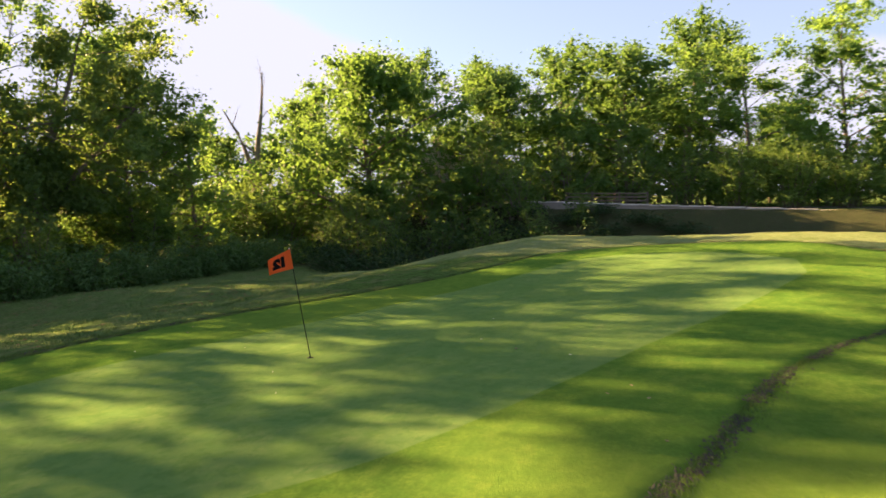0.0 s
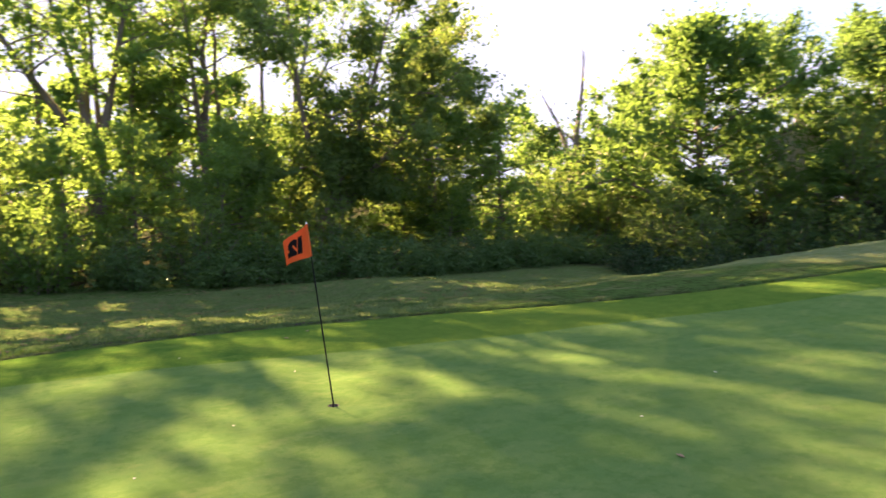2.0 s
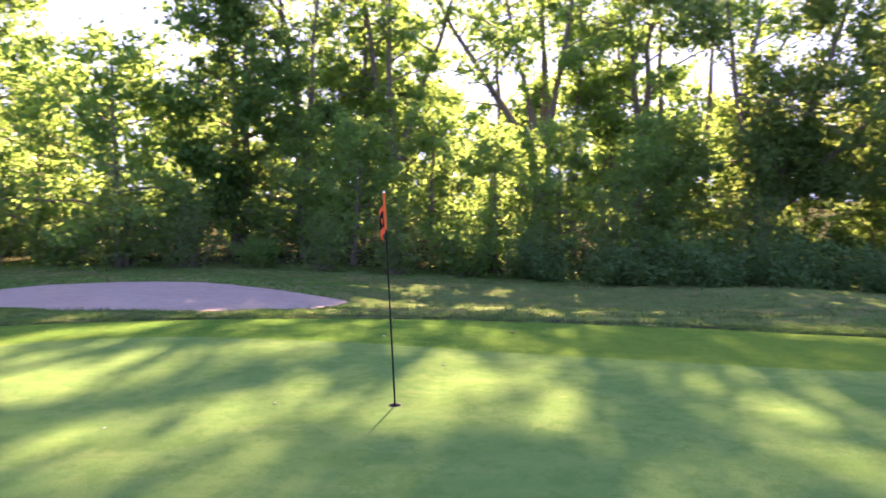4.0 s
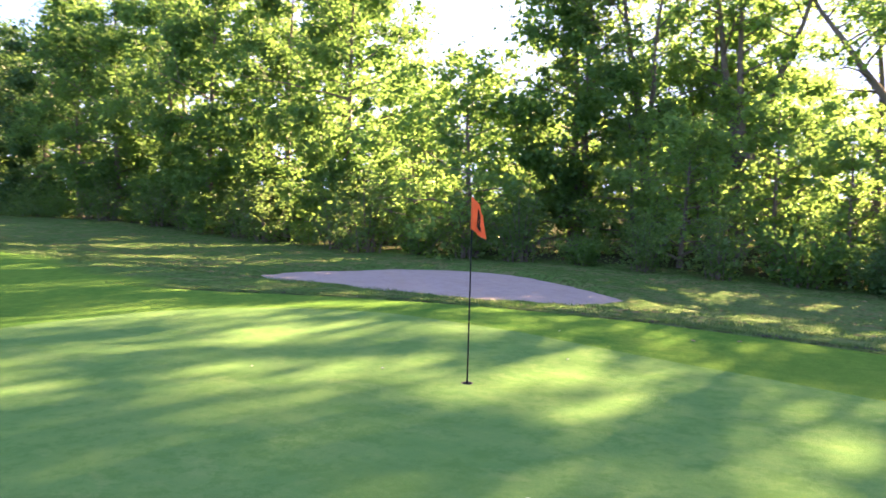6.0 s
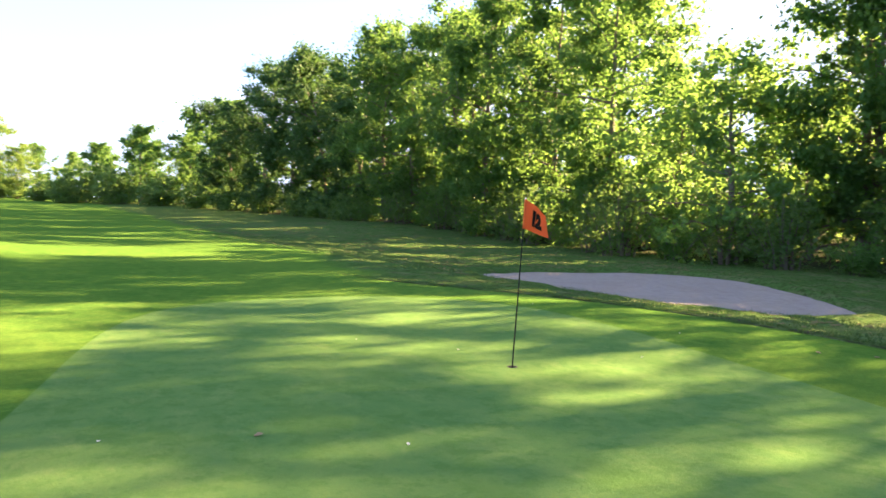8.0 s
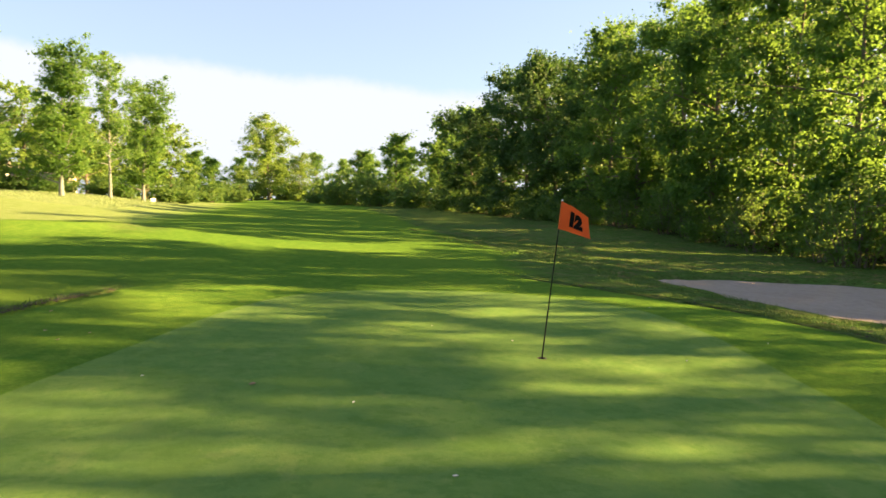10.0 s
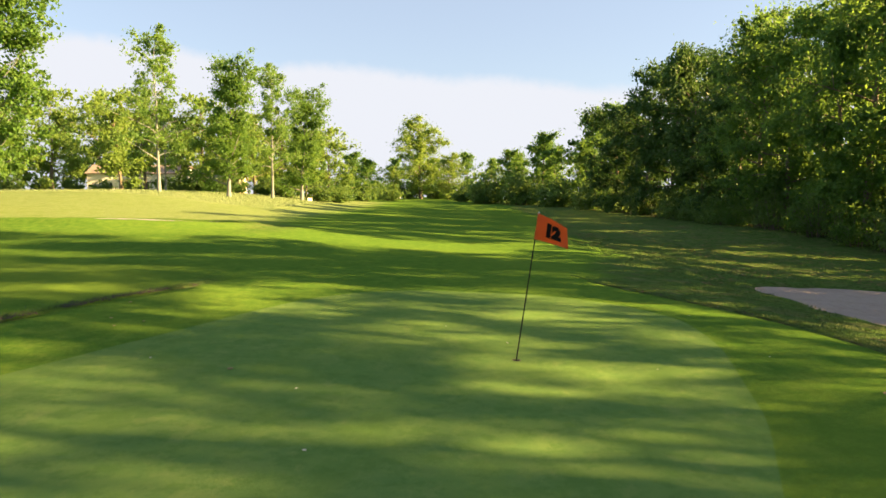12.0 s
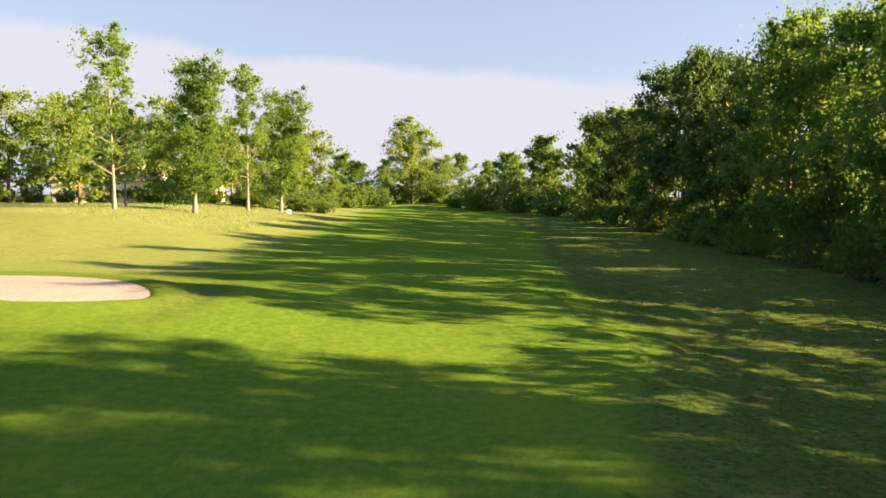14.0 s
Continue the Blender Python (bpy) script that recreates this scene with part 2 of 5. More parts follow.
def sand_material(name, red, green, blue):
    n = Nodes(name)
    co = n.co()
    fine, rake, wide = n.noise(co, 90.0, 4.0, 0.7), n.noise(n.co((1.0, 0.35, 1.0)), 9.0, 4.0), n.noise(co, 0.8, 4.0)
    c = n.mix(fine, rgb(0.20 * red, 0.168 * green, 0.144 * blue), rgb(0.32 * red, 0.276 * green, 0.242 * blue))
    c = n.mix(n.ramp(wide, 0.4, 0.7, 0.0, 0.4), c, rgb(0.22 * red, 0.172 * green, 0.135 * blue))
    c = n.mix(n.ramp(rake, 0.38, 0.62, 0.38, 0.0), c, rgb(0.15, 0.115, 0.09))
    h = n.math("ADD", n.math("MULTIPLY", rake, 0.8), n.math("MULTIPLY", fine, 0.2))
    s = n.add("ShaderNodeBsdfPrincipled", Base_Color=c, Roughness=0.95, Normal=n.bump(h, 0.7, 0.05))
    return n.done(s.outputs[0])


def plain_material(name, a, b, rough, scale=12.0, depth=0.004, metal=0.0, gloss=0.5):
    n = Nodes(name)
    grain, wide = n.noise(n.co(), scale, 5.0, 0.65), n.noise(n.co(), scale * 0.12, 3.0)
    c = n.mix(n.math("MULTIPLY", n.math("ADD", grain, wide), 0.5), rgb(*a), rgb(*b))
    s = n.add("ShaderNodeBsdfPrincipled", Base_Color=c, Roughness=rough, Metallic=metal, Normal=n.bump(grain, 0.5, depth))
    s.inputs["Specular IOR Level"].default_value = gloss
    return n.done(s.outputs[0])


def cloth_material():
    n = Nodes("flag_cloth")
    weave = n.noise(n.co(), 420.0, 2.0)
    c = n.mix(weave, rgb(0.78, 0.135, 0.018), rgb(0.90, 0.190, 0.028))
    body = n.add("ShaderNodeBsdfPrincipled", Base_Color=c, Roughness=0.7)
    glow = n.add("ShaderNodeBsdfTranslucent", Color=c)
    return n.done(n.add("ShaderNodeMixShader", i0=0.45, i1=body.outputs[0], i2=glow.outputs[0]).outputs[0])


TURF, CLOTH = turf_material(), cloth_material()
# one sand; the west copy is tinted paler to offset the orange sunlight
SAND_PINK, SAND_SUN_TINT = sand_material("pinkish_sand", 1.03, 1.0, 1.0), sand_material("sun_tint_sand", 1.02, 1.16, 1.55)
BLADE = blade_material("grass_blade", (0.035, 0.09, 0.012), (0.09, 0.15, 0.022))
BLADE_DRY = blade_material("dry_grass_blade", (0.14, 0.22, 0.075), (0.25, 0.31, 0.15))
EARTH = plain_material("turned_earth", (0.022, 0.022, 0.017), (0.075, 0.07, 0.052), 0.95, 30.0, 0.01)
BLACK = plain_material("black_fibreglass", (0.005, 0.006, 0.005), (0.010, 0.012, 0.010), 0.65, 60.0, 0.0005, gloss=0.15)
PRINT = plain_material("black_print", (0.008, 0.007, 0.007), (0.016, 0.012, 0.012), 0.9, 80.0, 0.0005, gloss=0.05)
CUP = plain_material("cup_plastic", (0.02, 0.02, 0.02), (0.06, 0.06, 0.055), 0.6, 40.0, 0.001)
RENDERED = plain_material("rendered_wall", (0.55, 0.47, 0.36), (0.70, 0.62, 0.50), 0.9, 3.0, 0.006)
WHITE_WALL = plain_material("white_wall", (0.68, 0.66, 0.60), (0.80, 0.78, 0.72), 0.9, 3.0, 0.006)
TILES = plain_material("roof_tiles", (0.18, 0.14, 0.11), (0.27, 0.22, 0.18), 0.85, 6.0, 0.02)
SLATE = plain_material("slate_roof", (0.10, 0.10, 0.11), (0.20, 0.20, 0.21), 0.7, 6.0, 0.01)
STONE = plain_material("wall_stone", (0.16, 0.14, 0.12), (0.34, 0.31, 0.27), 0.95, 5.0, 0.02)
COPING = plain_material("pale_coping", (0.42, 0.40, 0.36), (0.60, 0.58, 0.53), 0.9, 8.0, 0.008)
TIMBER = plain_material("weathered_timber", (0.08, 0.065, 0.05), (0.18, 0.15, 0.12), 0.85, 14.0, 0.006)
GLASS_DARK = plain_material("window_glass", (0.03, 0.035, 0.04), (0.05, 0.055, 0.06), 0.08, 2.0, 0.0005)
WHITE_PAINT = plain_material("white_paint", (0.72, 0.72, 0.70), (0.82, 0.82, 0.80), 0.5, 20.0, 0.001)
ASPHALT = plain_material("asphalt", (0.04, 0.04, 0.04), (0.075, 0.072, 0.07), 0.9, 60.0, 0.004)
CLIPPINGS = plain_material("dry_clippings", (0.06, 0.055, 0.02), (0.24, 0.21, 0.10), 0.95, 9.0, 0.01, gloss=0.0)
DEAD_LEAF = plain_material("dead_leaf", (0.16, 0.10, 0.05), (0.34, 0.24, 0.13), 0.8, 40.0, 0.002)
PALE_CHIP = plain_material("pale_chip", (0.45, 0.40, 0.32), (0.70, 0.66, 0.58), 0.8, 60.0, 0.002)


# ---------------- building helpers ----------------
def mesh_of(name, verts, faces, mats, smooth=False):
    me = bpy.data.meshes.new(name)
    me.from_pydata(np.asarray(verts, dtype=float).tolist(), [], np.asarray(faces).tolist() if isinstance(faces, np.ndarray) else faces)
    for m in mats:
        me.materials.append(m)
    if smooth:
        me.polygons.foreach_set("use_smooth", [True] * len(me.polygons))
    me.update()
    return me


def empty(name, m=None):
    e = new(name)
    e.empty_display_size = 0.2
    if m is not None:
        e.matrix_basis = m
    return e


def part(name, bm, material, parent, label=""):
    """Links a bmesh, or a mesh, as one part under a thing or a part."""
    if isinstance(bm, bmesh.types.BMesh):
        me = bpy.data.meshes.new(name)
        bm.to_mesh(me)
        bm.free()
        me.materials.append(material)
    else:
        me = bm
    ob = new(name, me)
    ob.parent = parent
    if label:
        ob["label"] = label
    return ob


def block(size, at=(0, 0, 0), bevel=0.0):
    """A box with its middle at a place, bevelled."""
    bm = bmesh.new()
    bmesh.ops.create_cube(bm, size=1.0, matrix=Matrix.Translation(at) @ Matrix.Diagonal((*size, 1)))
    if bevel:
        bmesh.ops.bevel(bm, geom=bm.edges[:], offset=bevel, segments=1, affect="EDGES")
    return bm


def step(a, b, v):
    u = np.clip((np.asarray(v, dtype=float) - a) / (b - a), 0, 1)
    return u * u * (3 - 2 * u)


# ---------------- the lie of the land ----------------
def land(x, y):
    """Height of the ground, without its fine lumps."""
    x, y = np.asarray(x, dtype=float), np.asarray(y, dtype=float)

    def hump(cx, cy, sx, sy):
        return np.exp(-((x - cx) / sx) ** 2 - ((y - cy) / sy) ** 2)

    z = -0.055 * np.clip(x, -9, 0) - 0.025 * np.clip(x, 0, 6.5)
    z = z - np.interp(x, (4.8, 6.4, 9.0, 12.0, 16.0), (0.0, 0.07, 0.46, 0.80, 1.05)) * (1 - 0.8 * step(25, 60, y)) - 0.3 * step(17, 28, x) * (1 - step(30, 60, y))
    z = z + 3.0 * step(8, 40, -x) * step(15, 80, y) + 3.0 * step(70, 260, y) * step(-30, -5, x)
    z = z + 0.85 * hump(-19, 27, 10, 8)
    z = z + 1.04 * step(1, 20, -y) * (1 - step(0, 9, x)) + 0.18 * hump(0.8, -19.5, 3, 5)
    z = z - 0.45 * step(11, 19, x) * (1 - step(-6, 9, y)) + 0.62 * hump(16.5, -11.5, 5, 3.5) + 0.30 * hump(15.8, 9.0, 4.2, 5.5)
    z = z - 2.4 * step(19, 30, -y) * step(-30, -6, x) * (1 - step(8, 20, x))
    k = step(34.5, 40.5, -y) * (1 - step(14, 30, x))
    return z + (1.9 - z) * k


def land1(x, y):
    return float(land(x, y))


# outlines in plan, clockwise from the north
GREEN = [(-0.4, 7.35), (0.9, 7.3), (2.0, 6.7), (2.95, 5.7), (3.65, 4.2), (3.6, 2.6), (3.4, 1.2), (3.1, 0.0), (2.75, -1.3), (2.4, -2.6), (1.8, -4.1), (0.9, -6.3), (-0.6, -9.0), (-1.4, -11.0),
         (-2.1, -12.6), (-3.4, -13.6), (-6.6, -14.0), (-9.6, -11.4), (-7.4, -5.5), (-6.1, -2.6), (-5.6, -0.7), (-5.15, 0.8), (-4.6, 2.8), (-3.9, 4.8), (-3.0, 6.2), (-1.9, 7.05)]
RING = [(0.0, 16.0), (2.0, 14.0), (3.0, 11.0), (3.95, 8.1), (5.2, 5.4), (6.0, 3.0), (6.2, 0.7), (6.0, -1.2), (5.3, -3.6), (4.3, -5.6), (2.8, -7.8), (1.1, -10.1), (0.3, -11.9),
        (-0.7, -14.0), (-2.4, -15.3), (-5.2, -16.2), (-9.2, -16.2), (-12.3, -13.0), (-11.6, -7.5), (-10.0, -3.8), (-8.7, -1.8), (-7.9, 0.4), (-7.6, 1.9), (-7.2, 4.0), (-6.5, 6.0), (-5.5, 10.0), (-3.0, 14.0)]
EAST_BUNKER = [(9.2, 13.6), (10.6, 15.4), (13.6, 16.6), (17.0, 15.4), (18.4, 12.2), (17.4, 8.6), (16.4, 5.6), (14.8, 3.0), (12.6, 2.7), (10.4, 3.6), (9.1, 5.2), (8.8, 7.4), (8.7, 9.6), (8.8, 11.8)]
WEST_BUNKER = [(-11.4, 26.8), (-13.2, 30.4), (-16.0, 33.2), (-20.5, 34.2), (-26.0, 33.0), (-28.5, 29.5), (-25.5, 25.6), (-20.0, 24.4), (-15.5, 24.2), (-12.6, 25.0)]


def rounded(points, rounds=3):
    p = np.array(points, dtype=float)
    for _ in range(rounds):
        q = np.roll(p, -1, axis=0)
        p = np.stack([0.75 * p + 0.25 * q, 0.25 * p + 0.75 * q], 1).reshape(-1, 2)
    return p


def polar(points, angles):
    """Radius of a closed outline round the hole, smoothed, at bearings clockwise from the north."""
    p = np.concatenate([np.linspace(u, v, 12, endpoint=False) for u, v in zip(rounded(points, 1), np.roll(rounded(points, 1), -1, axis=0))])
    b, r = np.unwrap(np.arctan2(p[:, 0], p[:, 1])), np.hypot(p[:, 0], p[:, 1])
    b = np.concatenate([b - 2 * np.pi, b, b + 2 * np.pi])
    v = np.interp(angles, b, np.tile(r, 3))
    k = np.hanning(5)
    return np.convolve(np.concatenate([v[-2:], v, v[:2]]), k / k.sum(), "valid")


def inside(points, x, y):
    """Signed depth inside an outline, in metres, negative outside."""
    p = np.array(points)
    q = np.roll(p, -1, axis=0)
    best, odd = np.full(np.shape(x), 1e9), np.zeros(np.shape(x), bool)
    for (ax, ay), (bx, by) in zip(p, q):
        dx, dy = bx - ax, by - ay
        t = np.clip(((x - ax) * dx + (y - ay) * dy) / (dx * dx + dy * dy), 0, 1)
        best = np.minimum(best, np.hypot(x - ax - t * dx, y - ay - t * dy))
        if ay != by:
            cross = (ay > y) != (by > y)
            odd ^= cross & (x < dx * (y - ay) / dy + ax)
    return np.where(odd, best, -best)


EAST_SAND, WEST_SAND = rounded(EAST_BUNKER), rounded(WEST_BUNKER)


def lumps(x, y):
    out = np.empty(len(x))
    for i, (a, b) in enumerate(zip(x, y)):
        out[i] = noise.noise((a * 0.55, b * 0.55, 3.0)) * 0.6 + noise.noise((a * 1.7, b * 1.7, 9.0)) * 0.4
    return out


def build_ground():
    n = 576
    ang = np.arange(n) / n * 2 * np.pi
    rg, rr = polar(GREEN, ang), polar(RING, ang)
    rows, radius = [], []
    for u in np.linspace(0, 1, 26)[1:]:
        radius.append(0.054 + (rg - 0.03 - 0.054) * u)
    radius.append(rg + 0.03)
    for u in np.linspace(0, 1, 9)[1:]:
        radius.append(rg + 0.03 + (rr - rg - 0.06) * u)
    for extra in (0.04, 0.09):
        radius.append(rr - 0.03 + extra)
    span = 0.0
    while span < 900:
        span += max(0.18, span * 0.025) if span < 40 else span * 0.055
        keep = 1 - float(step(0, 60, span))
        radius.append((rr + 0.07) * keep + float(np.mean(rr)) * (1 - keep) + span)
    radius.insert(0, np.full(n, 0.054))
    r = np.array(radius)
    x, y = (r * np.sin(ang)).ravel(), (r * np.cos(ang)).ravel()
    z = land(x, y)
    depth_e, depth_w = inside(EAST_SAND, x, y), inside(WEST_SAND, x, y)
    ring_in = np.arange(len(radius)) <= 34
    green = np.repeat((np.arange(len(radius)) <= 25).astype(float), n)
    outer = np.repeat((~ring_in).astype(float), n)
    bear = np.tile(ang, len(radius))
    north = 1 - step(0.0, 0.06, np.minimum(bear - 0.27, 2 * np.pi - 0.82 - bear))   # 1 where collar and fairway run into one
    dist = np.hypot(x, y)
    # the mown fairway to the north, between the rough on both sides
    edge_e = 4.0 + 5.5 * step(12, 30, y) + 4.0 * step(45, 110, y)
    edge_w = -7.0 - 3.0 * step(6, 16, y) - 15.0 * step(34, 70, y)
    wave = np.zeros(len(x))
    some = dist < 260
    wave[some] = [noise.noise((p * 0.16, q * 0.10, 5.0)) * 2.2 + noise.noise((p * 0.6, q * 0.5, 7.0)) for p, q in zip(x[some], y[some])]
    fair = step(-1.6, 1.6, edge_e - x + wave) * step(-1.6, 1.6, x - edge_w + wave) * step(4, 8, y)
    rough = outer * (1 - fair * np.maximum(north, step(9.5, 11.5, y)))
    rough *= 1 - 0.55 * step(-9, -12, x) * step(10, 30, y)
    rough *= 1 - 0.70 * step(-6.4, -7.4, x) * step(-14, -6, y) * (1 - step(20, 30, y))
    dry = step(60, 74, y + 0.25 * (x + 40)) * step(-18, -27, x) * (1 - step(140, 170, y))
    # pale semi-rough in the west, also lightened for the sunlight on it
    dry = np.maximum(dry, 0.62 * step(-8, -18, x) * step(28, 40, y) * (1 - step(150, 180, y)))
    dry = np.maximum(dry, 1.0 * step(-12.5, -15.5, y) * step(14, 8, x) * (1 - step(-24, -28, y)) * outer)
    dry = np.maximum(dry, 0.42 * outer * step(10, -1, y) * step(4, 6, x) * (1 - step(22, 27, x)))
    dry = np.maximum(dry, 0.30 * step(34, 42, y) * step(11, 14, x) * (1 - step(60, 75, y)) * (1 - step(22, 27, x)))
    bare = np.exp(-((x - 0.15) / 0.55) ** 2 - ((y - 4.85) / 0.22) ** 2) * 0.75
    side = np.where(np.sin(bear) < 0, 0.045 + 0.06 * step(2.5, 0.5, y), 0.04) * (0.7 + 0.6 * np.abs(np.sin(bear * 37) * np.sin(bear * 11 + 1)))
    bare = np.maximum(bare, np.exp(-((r - rr).ravel() - 0.02 - side * 0.5) ** 2 / side ** 2) * np.where(np.sin(bear) < 0, 0.50 + 0.2 * step(2.5, 0.5, y), 0.8) * (1 - north))
    bare = np.maximum(bare, 0.85 * step(26, 31, x))
    # brown earth of dip and bank, its dark cover also standing for tree shade
    bare = np.maximum(bare, 0.78 * step(-24, -29, y) * (1 - step(-40.5, -41.5, y)) * step(-34, -26, x))
    near = dist < 120
    lump = np.zeros(len(x))
    lump[near] = lumps(x[near], y[near])
    z = z + lump * (0.012 + outer * (0.02 + 0.075 * rough))
    z = z - 0.05 * np.exp(-(((r - rr).ravel() - 0.012) / 0.026) ** 2) * (1 - north)
    z = z + outer * 0.022 * np.clip(((r - rr).ravel() - 0.02) / 0.06, 0, 1) * (1 - north) * np.exp(-np.clip(dist - 30, 0, 99) / 20)
    z = z - 0.20 * step(-0.12, 0.4, depth_e) - 0.34 * step(-0.12, 0.5, depth_w)
    z = z + 0.12 * np.exp(-((depth_e + 0.45) / 0.4) ** 2) * step(11.5, 14, x + 0.2 * y) + (0.14 + 0.10 * step(27.5, 24.5, y)) * np.exp(-((depth_w + 0.9) / 0.8) ** 2)
    i = np.arange(len(radius) - 1)[:, None] * n
    j = np.arange(n)[None, :]
    k = (j + 1) % n
    faces = np.stack([i + j, i + n + j, i + n + k, i + k], -1).reshape(-1, 4)[:, ::-1]
    me = mesh_of("ground", np.stack([x, y, z], 1), faces, [TURF], smooth=True)
    for name, v in (("green", green), ("rough", rough), ("dry", dry), ("bare", np.clip(bare, 0, 1))):
        me.attributes.new(name, "FLOAT", "POINT").data.foreach_set("value", v.astype(np.float32))
    return tagged(new("ground", me), "golf green, collar, mown fairway and dry rough of grass", "ground", kind="structure")


build_ground()


def build_sand(outline, name, label, sand):
    """A raked sand sheet in its hollow; the grass lip round it stands higher."""
    c = outline.mean(axis=0)
    rings = np.linspace(0.0, 1.0, 22)
    n = len(outline)
    pts = (c + (outline - c)[None] * rings[:, None, None]).reshape(-1, 2)
    x, y = pts[:, 0], pts[:, 1]
    d = inside(outline, x, y)
    z = land(x, y) - 0.10 + 0.07 * (1 - step(0, 1.2, d)) + lumps(x * 2, y * 2) * 0.025
    faces = [[i * n + j, i * n + (j + 1) % n, (i + 1) * n + (j + 1) % n, (i + 1) * n + j] for i in range(len(rings) - 1) for j in range(n)]
    me = mesh_of(name, np.stack([x, y, z], 1), faces, [sand], smooth=True)
    me.flip_normals() if me.polygons[n * 5].normal.z < 0 else None
    return tagged(new(name, me), label, "bunker", kind="structure")


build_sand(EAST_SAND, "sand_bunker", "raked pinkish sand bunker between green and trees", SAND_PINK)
build_sand(WEST_SAND, "sand_bunker", "sand bunker beside the fairway, tinted paler for the sun on it", SAND_SUN_TINT)


# ---------------- trees and shrubs ----------------
def tube(points, radii, sides):
    p, r = np.asarray(points, dtype=float), np.asarray(radii, dtype=float)
    d = np.gradient(p, axis=0)
    d /= np.linalg.norm(d, axis=1)[:, None] + 1e-9
    ref = np.where(np.abs(d[:, 2:3]) > 0.9, np.array([[1.0, 0, 0]]), np.array([[0, 0, 1.0]]))
    u = np.cross(d, ref)
    u /= np.linalg.norm(u, axis=1)[:, None] + 1e-9
    v = np.cross(d, u)
    a = np.arange(sides) / sides * 2 * np.pi
    ring = p[:, None] + r[:, None, None] * (np.cos(a)[None, :, None] * u[:, None] + np.sin(a)[None, :, None] * v[:, None])
    i = np.arange(len(p) - 1)[:, None] * sides
    j = np.arange(sides)[None]
    k = (j + 1) % sides
    return ring.reshape(-1, 3), np.stack([i + j, i + k, i + sides + k, i + sides + j], -1).reshape(-1, 4)


def join(pieces):
    vs, fs, base = [], [], 0
    for v, f in pieces:
        vs.append(v)
        fs.append(f + base)
        base += len(v)
    return np.concatenate(vs), np.concatenate(fs)


def leaves(rng, centres, count, spread, size, flat=0.7, lift=0.45, skew=1.3):
    """Folded leaves in uneven clumps round the centres: a shell of leaves that face outwards, and larger, darker-lying ones within."""
    c = np.asarray(centres, dtype=float)
    weight = rng.random(len(c)) ** skew + 0.2 / skew ** 2
    pick = rng.choice(len(c), count, p=weight / weight.sum())
    girth = ((0.45 + 0.60 * rng.random(len(c))) * spread)[pick]
    way = rng.normal(size=(count, 3))
    way /= np.linalg.norm(way, axis=1)[:, None] + 1e-9
    lot = rng.random(count)
    core = lot < 0.11
    loose = np.minimum(np.abs(rng.normal(size=count)) * 0.75, 1.5)       # single twigs that stand out of the clump
    reach = np.where(core, 0.45 * rng.random(count), np.where(lot < 0.62, loose, rng.random(count) ** 0.45 * (0.75 + 0.45 * rng.random(count))))
    p = c[pick] + way * (girth * reach)[:, None] * np.array([1, 1, flat])
    d = rng.normal(size=(count, 3)) + np.array([0, 0, -0.35])
    d /= np.linalg.norm(d, axis=1)[:, None]
    nrm = rng.normal(size=(count, 3)) * 0.45 + np.array([0, 0, lift]) + way * 0.6
    s = np.cross(d, nrm)
    s /= np.linalg.norm(s, axis=1)[:, None] + 1e-9
    up = np.cross(s, d)
    ln = (size * (0.6 + 0.8 * rng.random(count)) * np.where(core, 1.6, 1.0))[:, None]
    w = ln * 0.33
    quad = np.stack([p - d * ln * 0.5, p + s * w + up * ln * 0.12, p + d * ln * 0.5, p - s * w + up * ln * 0.12], 1)
    return quad.reshape(-1, 3), np.arange(count * 4).reshape(-1, 4)


def profile(kind, u):
    if kind == "column":
        return 0.55 + 0.45 * math.sin(math.pi * (0.1 + 0.72 * u))
    if kind == "open":
        return 0.45 + 0.6 * math.sin(math.pi * (0.12 + 0.7 * u))
    if kind == "spire":
        return 0.25 + 0.8 * math.sin(math.pi * (0.22 + 0.6 * u)) * (1.12 - 0.75 * u)
    if kind == "dome":
        return max(0.2, math.cos(u * 1.45)) ** 0.6
    return 0.30 + 0.75 * math.sin(math.pi * (0.10 + 0.80 * u)) ** 0.8


